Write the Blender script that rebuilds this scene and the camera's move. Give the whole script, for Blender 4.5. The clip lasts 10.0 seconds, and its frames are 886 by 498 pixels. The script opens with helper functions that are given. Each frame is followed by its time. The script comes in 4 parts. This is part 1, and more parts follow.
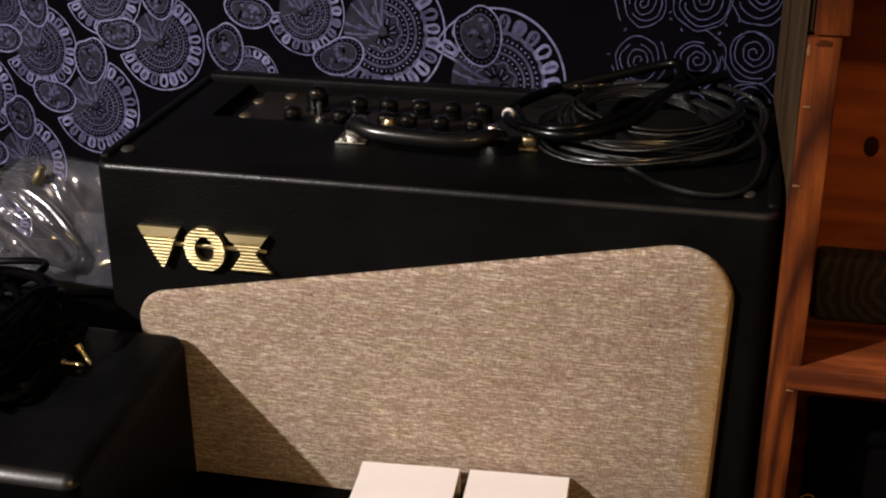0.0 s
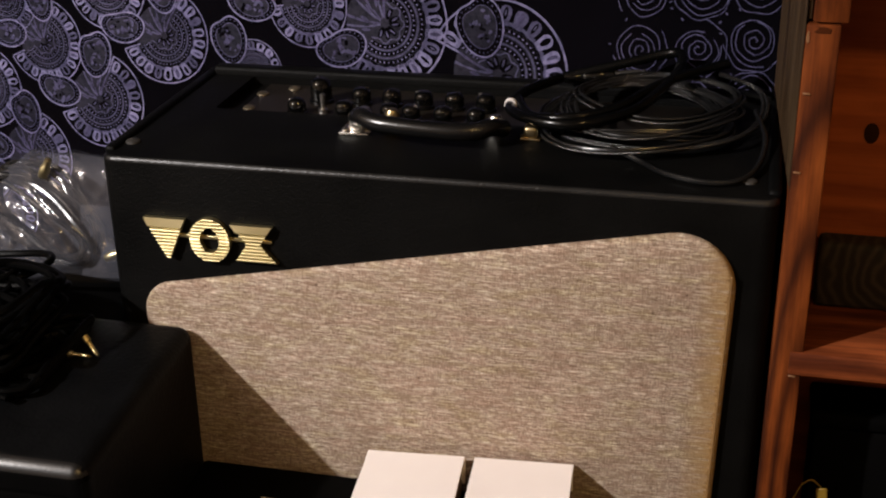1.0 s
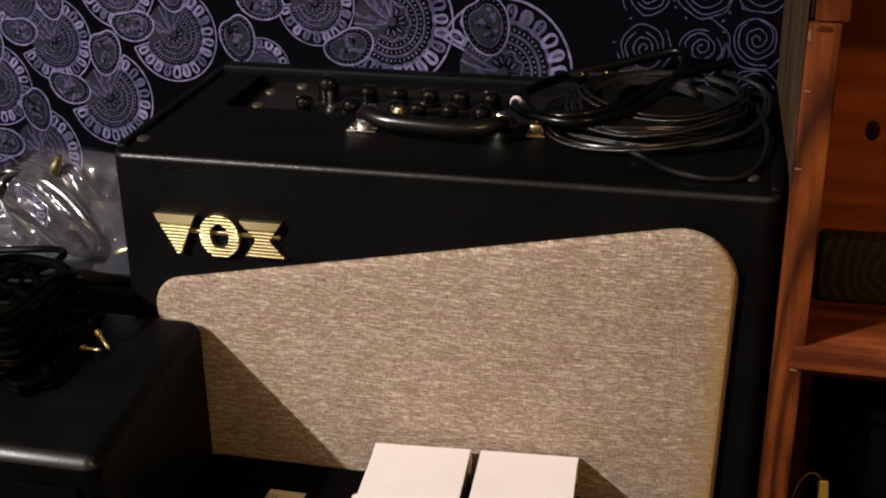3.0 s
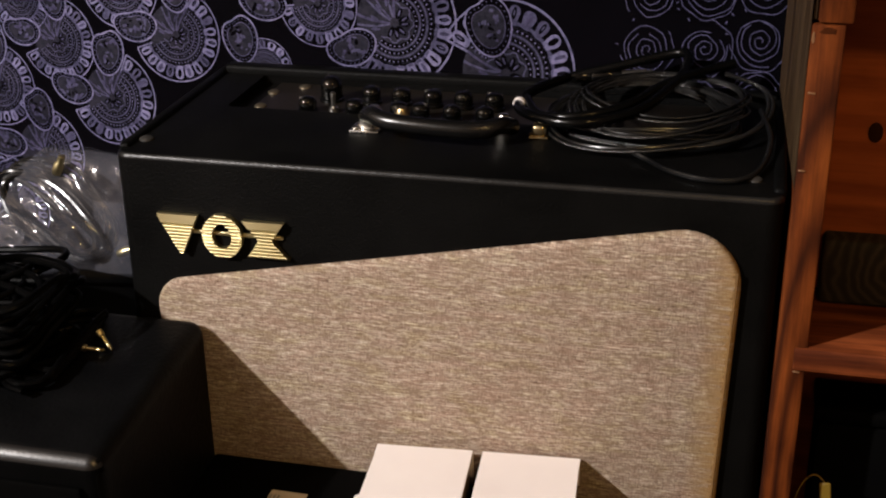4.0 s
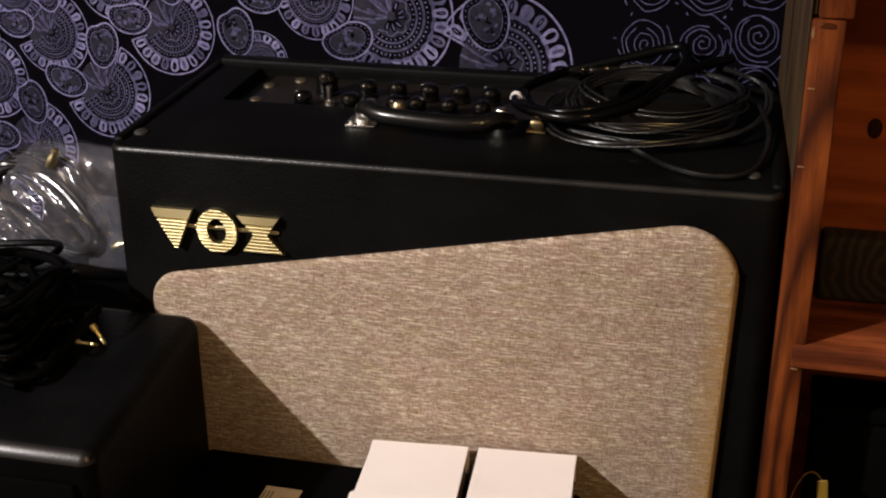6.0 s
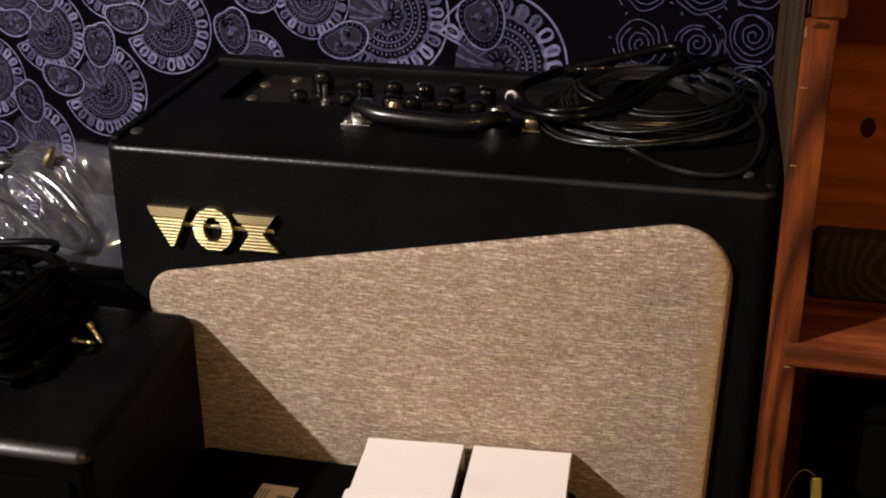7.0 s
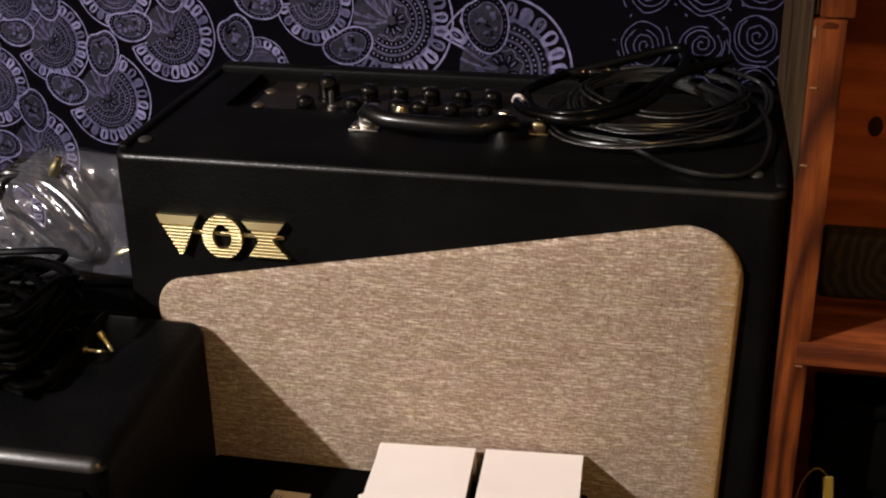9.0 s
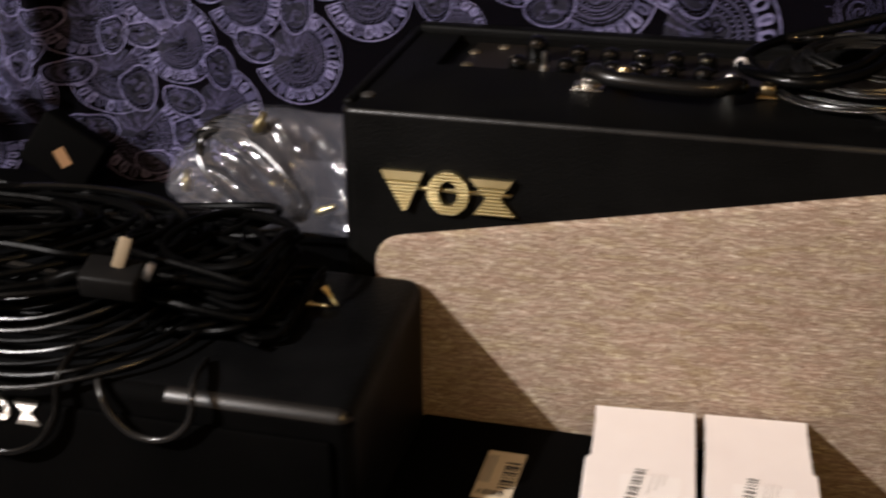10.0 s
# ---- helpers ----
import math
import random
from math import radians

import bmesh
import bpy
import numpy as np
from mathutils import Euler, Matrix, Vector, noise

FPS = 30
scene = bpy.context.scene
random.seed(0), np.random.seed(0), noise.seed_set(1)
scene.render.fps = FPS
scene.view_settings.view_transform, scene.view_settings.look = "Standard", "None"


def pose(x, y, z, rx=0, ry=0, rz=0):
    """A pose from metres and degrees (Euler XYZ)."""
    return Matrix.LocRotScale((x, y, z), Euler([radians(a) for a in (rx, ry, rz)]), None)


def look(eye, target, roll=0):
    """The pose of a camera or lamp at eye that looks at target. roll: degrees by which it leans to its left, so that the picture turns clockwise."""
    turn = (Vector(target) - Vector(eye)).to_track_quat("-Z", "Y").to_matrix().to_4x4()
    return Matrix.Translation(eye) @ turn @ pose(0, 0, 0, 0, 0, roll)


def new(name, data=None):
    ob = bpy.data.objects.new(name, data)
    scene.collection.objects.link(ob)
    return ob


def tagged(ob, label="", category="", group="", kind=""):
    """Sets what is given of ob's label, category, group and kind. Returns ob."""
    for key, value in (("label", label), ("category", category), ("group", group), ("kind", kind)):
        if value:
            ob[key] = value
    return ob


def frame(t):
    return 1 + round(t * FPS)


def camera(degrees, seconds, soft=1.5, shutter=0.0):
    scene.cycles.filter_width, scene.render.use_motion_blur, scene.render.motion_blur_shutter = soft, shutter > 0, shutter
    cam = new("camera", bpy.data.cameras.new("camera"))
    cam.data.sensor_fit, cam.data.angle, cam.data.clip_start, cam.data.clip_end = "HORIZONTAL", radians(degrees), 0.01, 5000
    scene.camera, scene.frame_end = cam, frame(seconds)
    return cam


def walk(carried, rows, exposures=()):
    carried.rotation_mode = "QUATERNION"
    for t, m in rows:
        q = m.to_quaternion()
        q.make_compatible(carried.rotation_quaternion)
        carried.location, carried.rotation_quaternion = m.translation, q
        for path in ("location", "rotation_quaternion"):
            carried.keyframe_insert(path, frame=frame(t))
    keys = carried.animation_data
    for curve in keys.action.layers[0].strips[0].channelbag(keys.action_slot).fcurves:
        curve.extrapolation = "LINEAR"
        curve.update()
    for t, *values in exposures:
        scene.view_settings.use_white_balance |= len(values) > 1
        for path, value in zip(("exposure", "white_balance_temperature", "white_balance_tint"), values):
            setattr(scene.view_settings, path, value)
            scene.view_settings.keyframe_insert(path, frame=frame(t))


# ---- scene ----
cam = camera(37.0, 10.0, soft=2.1, shutter=0.3)
PATH = [
    (0, (0.004, -0.088, 0.958), (-0.416, 1.691, 0.145), -0.5),
    (0.5, (0.006, -0.089, 0.958), (-0.417, 1.689, 0.145), -0.8),
    (1, (0.007, -0.095, 0.957), (-0.42, 1.679, 0.137), -1.0),
    (1.5, (0.008, -0.1, 0.958), (-0.418, 1.671, 0.131), -1.0),
    (2, (0.008, -0.103, 0.96), (-0.418, 1.667, 0.132), -1.0),
    (2.5, (0.008, -0.107, 0.961), (-0.422, 1.663, 0.136), -1.1),
    (4, (0.006, -0.109, 0.96), (-0.426, 1.663, 0.141), -0.9),
    (4.5, (0.006, -0.107, 0.96), (-0.423, 1.665, 0.139), -0.8),
    (5, (0.005, -0.105, 0.959), (-0.424, 1.665, 0.134), -0.8),
    (5.5, (0.002, -0.103, 0.959), (-0.424, 1.667, 0.131), -0.7),
    (7, (0.007, -0.106, 0.96), (-0.415, 1.664, 0.13), -0.6),
    (7.5, (0.005, -0.109, 0.961), (-0.413, 1.662, 0.132), -0.8),
    (8, (0.004, -0.11, 0.962), (-0.411, 1.663, 0.136), -1.0),
    (8.5, (0.003, -0.109, 0.962), (-0.411, 1.665, 0.136), -1.1),
    (9, (-0.006, -0.11, 0.961), (-0.416, 1.665, 0.136), -1.2),
    (9.5, (-0.048, -0.12, 0.956), (-0.445, 1.657, 0.127), -1.0),
    (9.7, (-0.08, -0.129, 0.952), (-0.477, 1.646, 0.12), -0.9),
    (10, (-0.149, -0.146, 0.941), (-0.6, 1.612, 0.099), -0.4),
]
walk(cam, [(t, look(eye, target, roll)) for t, eye, target, roll in PATH])


# ---- light ----
FLOOR = 0.19
world = bpy.data.worlds.new("room_dark")
scene.world = world
world.use_nodes = True
world.node_tree.nodes["Background"].inputs[0].default_value = (0.02, 0.017, 0.014, 1)
world.node_tree.nodes["Background"].inputs[1].default_value = 0.3


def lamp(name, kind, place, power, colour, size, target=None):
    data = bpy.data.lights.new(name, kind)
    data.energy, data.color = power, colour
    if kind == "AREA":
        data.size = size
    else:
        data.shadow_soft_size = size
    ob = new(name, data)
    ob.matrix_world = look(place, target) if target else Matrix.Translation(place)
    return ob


lamp("floor_lamp_bulb", "POINT", (-2.2, -1.2, 2.27), 515, (0.99, 0.945, 0.935), 0.04)
# unseen warm lamp added to fill the shadows, after gold glints on the knobs
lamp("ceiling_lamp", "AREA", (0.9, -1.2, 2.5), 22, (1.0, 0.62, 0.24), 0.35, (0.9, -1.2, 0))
scene.view_settings.exposure = 0.0


# ---- materials ----
def mat(name, base, rough=0.5, metal=0.0, **kw):
    m = bpy.data.materials.new(name)
    m.use_nodes = True
    b = m.node_tree.nodes["Principled BSDF"]
    b.inputs["Base Color"].default_value = (*base, 1)
    b.inputs["Roughness"].default_value = rough
    b.inputs["Metallic"].default_value = metal
    for k, v in kw.items():
        b.inputs[k.replace("_", " ")].default_value = v
    return m


def node(m, kind, **kw):
    n = m.node_tree.nodes.new(kind)
    for k, v in kw.items():
        if k in n.inputs:
            n.inputs[k].default_value = v
    return n


def link(m, a, b):
    m.node_tree.links.new(a, b)


def bsdf(m):
    return m.node_tree.nodes["Principled BSDF"]


def coords(m, scale=(1, 1, 1), what="Object"):
    tc = node(m, "ShaderNodeTexCoord")
    mp = node(m, "ShaderNodeMapping")
    mp.inputs["Scale"].default_value = scale
    link(m, tc.outputs[what], mp.inputs["Vector"])
    return mp.outputs["Vector"]


def noise_of(m, vec, scale, detail=4, rough=0.55):
    n = node(m, "ShaderNodeTexNoise", Scale=scale, Detail=detail, Roughness=rough)
    link(m, vec, n.inputs["Vector"])
    return n.outputs["Fac"]


def ramp(m, fac, stops):
    r = node(m, "ShaderNodeValToRGB")
    els = r.color_ramp.elements
    while len(els) < len(stops):
        els.new(0.5)
    for e, (p, c) in zip(els, stops):
        e.position, e.color = p, (*c, 1)
    link(m, fac, r.inputs["Fac"])
    return r.outputs["Color"]


def mix(m, a, b, fac, mode="MIX"):
    n = m.node_tree.nodes.new("ShaderNodeMix")
    n.data_type, n.blend_type = "RGBA", mode
    for sock, v in ((n.inputs[0], fac), (n.inputs[6], a), (n.inputs[7], b)):
        if isinstance(v, (int, float)):
            sock.default_value = v
        elif isinstance(v, tuple):
            sock.default_value = (*v, 1)
        else:
            link(m, v, sock)
    return n.outputs[2]


def bump(m, height, strength, dist, after=None):
    n = node(m, "ShaderNodeBump", Strength=strength, Distance=dist)
    link(m, height, n.inputs["Height"])
    if after:
        link(m, after, n.inputs["Normal"])
    link(m, n.outputs["Normal"], bsdf(m).inputs["Normal"])
    return n.outputs["Normal"]


def speckled(name, dark, light, rough, grain, depth, metal=0.0, gloss_var=0.12, **kw):
    """A surface with broad blotches of tone, fine grain relief and uneven gloss."""
    m = mat(name, dark, rough, metal, **kw)
    v = coords(m)
    broad = noise_of(m, v, 14, 5)
    fine = noise_of(m, v, grain, 3)
    link(m, ramp(m, broad, ((0.3, dark), (0.75, light))), bsdf(m).inputs["Base Color"])
    r = node(m, "ShaderNodeMapRange")
    r.inputs["To Min"].default_value, r.inputs["To Max"].default_value = max(0.03, rough - gloss_var), min(1, rough + gloss_var)
    link(m, broad, r.inputs["Value"])
    link(m, r.outputs["Result"], bsdf(m).inputs["Roughness"])
    bump(m, fine, 0.5, depth)
    return m


VINYL = speckled("black_vinyl", (0.0018, 0.0018, 0.00175), (0.0042, 0.0041, 0.0039), 0.47, 620, 0.0010, Specular_IOR_Level=0.07)
VINYL_WORN = speckled("black_moulded_case", (0.0020, 0.0021, 0.0023), (0.0052, 0.0053, 0.0057), 0.45, 300, 0.0010, Specular_IOR_Level=0.07)
EDGE_GLOSS = speckled("black_gloss_edge", (0.0010, 0.0010, 0.0011), (0.0025, 0.0025, 0.0027), 0.31, 500, 0.0002, Specular_IOR_Level=0.65, gloss_var=0.05)
EDGE_BRIGHT = speckled("highlight_vinyl_edge", (0.004, 0.004, 0.0041), (0.012, 0.0118, 0.0115), 0.36, 500, 0.0006, Specular_IOR_Level=0.4)
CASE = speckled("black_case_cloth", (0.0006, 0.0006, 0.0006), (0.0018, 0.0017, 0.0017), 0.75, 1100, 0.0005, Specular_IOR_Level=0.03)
CLOTH_PLAIN = speckled("black_cotton", (0.0012, 0.0009, 0.0018), (0.0024, 0.0019, 0.0036), 0.95, 1500, 0.0004, Specular_IOR_Level=0.04)


def ink(name, dark, light):
    """Printed ink on cotton: patchy from wear and broken by the threads below."""
    m = mat(name, dark, 0.9, Specular_IOR_Level=0.1)
    v = coords(m)
    c = ramp(m, noise_of(m, v, 16, 5), ((0.3, dark), (0.72, light)))
    c = mix(m, c, ramp(m, noise_of(m, v, 210, 4, 0.7), ((0.34, (0.46, 0.46, 0.48)), (0.56, (1.08, 1.08, 1.08)))), 0.85, "MULTIPLY")
    c = mix(m, c, ramp(m, noise_of(m, v, 55, 3), ((0.35, (0.74, 0.76, 0.76)), (0.6, (1.06, 1.04, 1.05)))), 0.8, "MULTIPLY")
    link(m, c, bsdf(m).inputs["Base Color"])
    bump(m, noise_of(m, v, 1500, 3), 0.5, 0.0004)
    return m


PRINT = ink("violet_print", (0.150, 0.142, 0.275), (0.250, 0.238, 0.415))
PRINT_MID = ink("dusk_violet_print", (0.048, 0.044, 0.094), (0.090, 0.083, 0.165))
PRINT_FADED = ink("faded_violet_print", (0.055, 0.053, 0.107), (0.118, 0.112, 0.21))
PRINT_DIM = ink("grey_violet_print", (0.015, 0.0142, 0.024), (0.034, 0.033, 0.050))
CARD_WHITE = speckled("white_card", (0.84, 0.775, 0.755), (0.90, 0.845, 0.82), 0.6, 400, 0.0002)
CARD_BROWN = speckled("brown_card", (0.16, 0.10, 0.06), (0.24, 0.16, 0.09), 0.8, 400, 0.0003)
GOLD = speckled("gold_plate", (0.54, 0.45, 0.22), (0.74, 0.64, 0.37), 0.36, 200, 0.0001, metal=1.0, gloss_var=0.08)
SILVER = speckled("worn_silver", (0.20, 0.185, 0.165), (0.40, 0.375, 0.34), 0.30, 400, 0.0006, metal=1.0)
DULLBRASS = speckled("dull_brass", (0.13, 0.105, 0.07), (0.24, 0.20, 0.14), 0.38, 200, 0.0002, metal=0.8)
BRASS = speckled("brass", (0.36, 0.28, 0.15), (0.50, 0.41, 0.25), 0.34, 200, 0.0001, metal=1.0)
CHROME = speckled("nickel_plate", (0.72, 0.69, 0.64), (0.82, 0.79, 0.74), 0.28, 200, 0.0001, metal=1.0, gloss_var=0.08)
GLOSSBLACK = mat("gloss_black_plastic", (0.002, 0.002, 0.002), 0.07, Specular_IOR_Level=0.6)
SCUFFED = speckled("scuffed_metal", (0.014, 0.013, 0.012), (0.06, 0.054, 0.048), 0.6, 300, 0.0006, metal=0.4)
RUBBER_GLOSS = speckled("gloss_rubber", (0.003, 0.003, 0.003), (0.006, 0.0055, 0.0055), 0.26, 300, 0.0002)
YELLOW = speckled("yellow_plastic", (0.17, 0.105, 0.010), (0.22, 0.14, 0.016), 0.5, 300, 0.0002)
CREAM = speckled("cream_paper", (0.50, 0.42, 0.30), (0.56, 0.48, 0.36), 0.7, 300, 0.0001)
TAN = speckled("tan_label", (0.20, 0.098, 0.034), (0.26, 0.13, 0.05), 0.6, 300, 0.0001)
INK = mat("black_ink", (0.012, 0.012, 0.012), 0.6)
INK_GREY = mat("grey_ink", (0.18, 0.17, 0.16), 0.6)
INK_PALE = mat("pale_ink", (0.5, 0.47, 0.46), 0.6)
IVORY = speckled("ivory_plastic", (0.24, 0.185, 0.12), (0.33, 0.265, 0.18), 0.4, 300, 0.0001)
GREYPLASTIC = speckled("grey_plastic", (0.0038, 0.0037, 0.0037), (0.0078, 0.0074, 0.0072), 0.5, 300, 0.0002, Specular_IOR_Level=0.12)
RUBBER = speckled("black_rubber_cable", (0.0010, 0.0010, 0.0010), (0.003, 0.003, 0.003), 0.20, 300, 0.0002, Specular_IOR_Level=0.22)
# copy of the black rubber without gloss: keeps shaded cables of the heap black
RUBBER_DARKENED = speckled("darkened_black_cable", (0.0010, 0.0010, 0.0010), (0.0028, 0.0028, 0.0028), 0.34, 400, 0.0004, Specular_IOR_Level=0.04)
RUBBER_GREY = speckled("grey_cable", (0.0040, 0.0040, 0.0042), (0.0105, 0.0103, 0.0103), 0.25, 300, 0.0002)
PANEL = speckled("dark_panel", (0.005, 0.004, 0.0031), (0.020, 0.015, 0.011), 0.38, 500, 0.0003, metal=0.3)
PLASTER = speckled("warm_room_wall", (0.12, 0.085, 0.055), (0.16, 0.115, 0.075), 0.85, 120, 0.001)
FLOORWOOD = speckled("dark_brown_floor", (0.028, 0.016, 0.009), (0.05, 0.03, 0.017), 0.6, 120, 0.0006)


def weave():
    """Beige and brown slub grille cloth: short weft dashes over a fine warp, tinted ochre along one side."""
    m = mat("grille_cloth", (0.4, 0.3, 0.2), 0.85)
    streak = noise_of(m, coords(m, (66, 1, 780)), 1.0, 2, 0.5)
    fleck = noise_of(m, coords(m, (165, 1, 1150)), 1.0, 2, 0.5)
    warp = noise_of(m, coords(m, (1300, 1, 260)), 1.0, 1, 0.5)
    broad = noise_of(m, coords(m), 22, 3)
    c = ramp(m, streak, ((0.30, (0.225, 0.152, 0.108)), (0.42, (0.350, 0.262, 0.192)), (0.57, (0.380, 0.292, 0.221)), (0.64, (0.82, 0.73, 0.60))))
    c2 = ramp(m, fleck, ((0.32, (0.215, 0.140, 0.096)), (0.46, (0.360, 0.272, 0.206)), (0.58, (0.405, 0.316, 0.243)), (0.66, (0.80, 0.71, 0.57))))
    c = mix(m, c, c2, 0.58)
    c = mix(m, c, ramp(m, warp, ((0.35, (0.58, 0.56, 0.54)), (0.6, (1, 1, 1)))), 0.8, "MULTIPLY")
    ribs = node(m, "ShaderNodeTexWave", Scale=175.0, Distortion=1.2, Detail=1.0)
    ribs.bands_direction = "X"
    link(m, coords(m), ribs.inputs["Vector"])
    c = mix(m, c, ramp(m, ribs.outputs["Fac"], ((0.0, (0.84, 0.82, 0.79)), (0.5, (1.05, 1.05, 1.05)))), 0.6, "MULTIPLY")
    c = mix(m, c, ramp(m, broad, ((0.3, (0.86, 0.83, 0.80)), (0.7, (1, 1, 1)))), 1.0, "MULTIPLY")
    tint = noise_of(m, coords(m, (34, 1, 120)), 1.0, 3, 0.6)
    c = mix(m, c, ramp(m, tint, ((0.34, (1.05, 0.985, 0.99)), (0.50, (1.03, 1.03, 1.04)), (0.66, (1.02, 1.03, 0.91)))), 1.0, "MULTIPLY")
    slub = noise_of(m, coords(m, (170, 1, 620)), 1.0, 1, 0.5)
    c = mix(m, c, ramp(m, slub, ((0.24, (0.50, 0.44, 0.40)), (0.34, (1, 1, 1)))), 1.0, "MULTIPLY")
    # a ragged ochre tint along one side that fades inwards
    part_xyz = node(m, "ShaderNodeSeparateXYZ")
    link(m, node(m, "ShaderNodeTexCoord").outputs["Object"], part_xyz.inputs[0])
    slant = node(m, "ShaderNodeMath")
    slant.operation = "MULTIPLY_ADD"
    link(m, part_xyz.outputs["Z"], slant.inputs[0])
    slant.inputs[1].default_value = -0.0325
    link(m, part_xyz.outputs["X"], slant.inputs[2])
    near = node(m, "ShaderNodeMapRange")
    near.inputs["From Min"].default_value, near.inputs["From Max"].default_value = -0.033, -0.0085
    link(m, slant.outputs[0], near.inputs["Value"])
    ragged = node(m, "ShaderNodeMath")
    ragged.operation = "MULTIPLY"
    link(m, near.outputs["Result"], ragged.inputs[0])
    link(m, ramp(m, noise_of(m, coords(m, (50, 1, 330)), 1.0, 3), ((0.28, (0.15, 0.15, 0.15)), (0.50, (1, 1, 1)))), ragged.inputs[1])
    c = mix(m, c, (0.33, 0.200, 0.070), ragged.outputs[0])
    link(m, c, bsdf(m).inputs["Base Color"])
    bump(m, warp, 0.5, 0.0006, bump(m, fleck, 0.6, 0.0008))
    return m


def timber(name, dark, light, axis="z", rough=0.5, scale=1.0, lines=True, arches=None, calm=False):
    """Stained softwood with grain that runs along one axis."""
    m = mat(name, dark, rough, Specular_IOR_Level=0.12)
    long, cross = 2.2 * scale, 42 * scale
    s = {"x": (long, cross, cross), "y": (cross, long, cross), "z": (cross, cross, long)}[axis]
    v = coords(m, s)
    warp = noise_of(m, v, 0.35, 2)
    w = node(m, "ShaderNodeTexWave", Scale=0.5, Distortion=7.0, Detail=3.0)
    w.bands_direction = "DIAGONAL"
    if arches:
        w.wave_type, w.rings_direction = "RINGS", "Y"
        w.inputs["Scale"].default_value, w.inputs["Distortion"].default_value = 0.75, 1.6
        a = coords(m, (42, 1, 4.5))
        a.node.inputs["Location"].default_value = (-42 * arches[0], 0, -4.5 * arches[1])
        link(m, a, w.inputs["Vector"])
    else:
        link(m, v, w.inputs["Vector"])
    fine = noise_of(m, coords(m, tuple(a * 9 for a in s)), 1.0, 4)
    c = ramp(m, w.outputs["Fac"], ((0.0, tuple((1.0 if not lines else 0.55 if arches else 0.35) * a for a in dark)), (0.13, dark), (0.5, tuple(0.5 * a + 0.5 * b for a, b in zip(dark, light))), (0.95, light)))
    c = mix(m, c, ramp(m, warp, ((0.3, (0.55, 0.48, 0.42)), (0.65, (1, 1, 1)))), 0.7, "MULTIPLY")
    c = mix(m, c, ramp(m, fine, ((0.32, (0.42, 0.36, 0.32)), (0.62, (1, 1, 1)))), 0.25 if calm else 0.7, "MULTIPLY")
    patch = noise_of(m, coords(m, tuple(0.5 if k == axis else 1.4 for k in "xyz")), 22, 4, 0.6)
    c = mix(m, c, ramp(m, patch, ((0.34, (0.50, 0.44, 0.42)), (0.52, (1.0, 0.98, 0.97)), (0.66, (1.25, 1.30, 1.30)))), 0.45 if calm else 0.85, "MULTIPLY")
    link(m, c, bsdf(m).inputs["Base Color"])
    bump(m, fine, 0.35, 0.0006)
    return m


GRILLE = weave()
FRAY = speckled("ochre_cloth_edge", (0.13, 0.066, 0.018), (0.34, 0.20, 0.075), 0.9, 500, 0.0006)
PINE = timber("red_stained_pine", (0.098, 0.0225, 0.0042), (0.220, 0.0560, 0.0098), "z", 0.75, arches=(0.0575, 0.415))
PINE_X = timber("red_stained_pine_board", (0.150, 0.036, 0.0100), (0.250, 0.065, 0.0185), "x", 0.65, lines=False)
PINE_SIDE = timber("grey_brown_pine_side", (0.040, 0.024, 0.012), (0.078, 0.050, 0.026), "z", lines=False)
PINE_BACK = timber("red_brown_back_board", (0.35, 0.082, 0.020), (0.47, 0.117, 0.029), "x", 0.7, lines=False, calm=True)
KNOTWOOD = speckled("dark_knot_wood", (0.030, 0.0095, 0.003), (0.115, 0.034, 0.010), 0.7, 400, 0.0006, Specular_IOR_Level=0.06)
STAIN = speckled("dark_bruised_wood", (0.028, 0.0075, 0.0022), (0.085, 0.022, 0.006), 0.8, 400, 0.0006, Specular_IOR_Level=0.05)
NAIL = mat("splinter_and_nail_glint", (0.20, 0.095, 0.04), 0.5)
PAPER = speckled("label_paper", (0.88, 0.83, 0.81), (0.91, 0.87, 0.85), 0.45, 300, 0.0001)
RUBBER_LIGHT = speckled("dark_grey_braided_cable", (0.0060, 0.0058, 0.0056), (0.018, 0.0176, 0.0172), 0.25, 1400, 0.0012, Specular_IOR_Level=0.8)


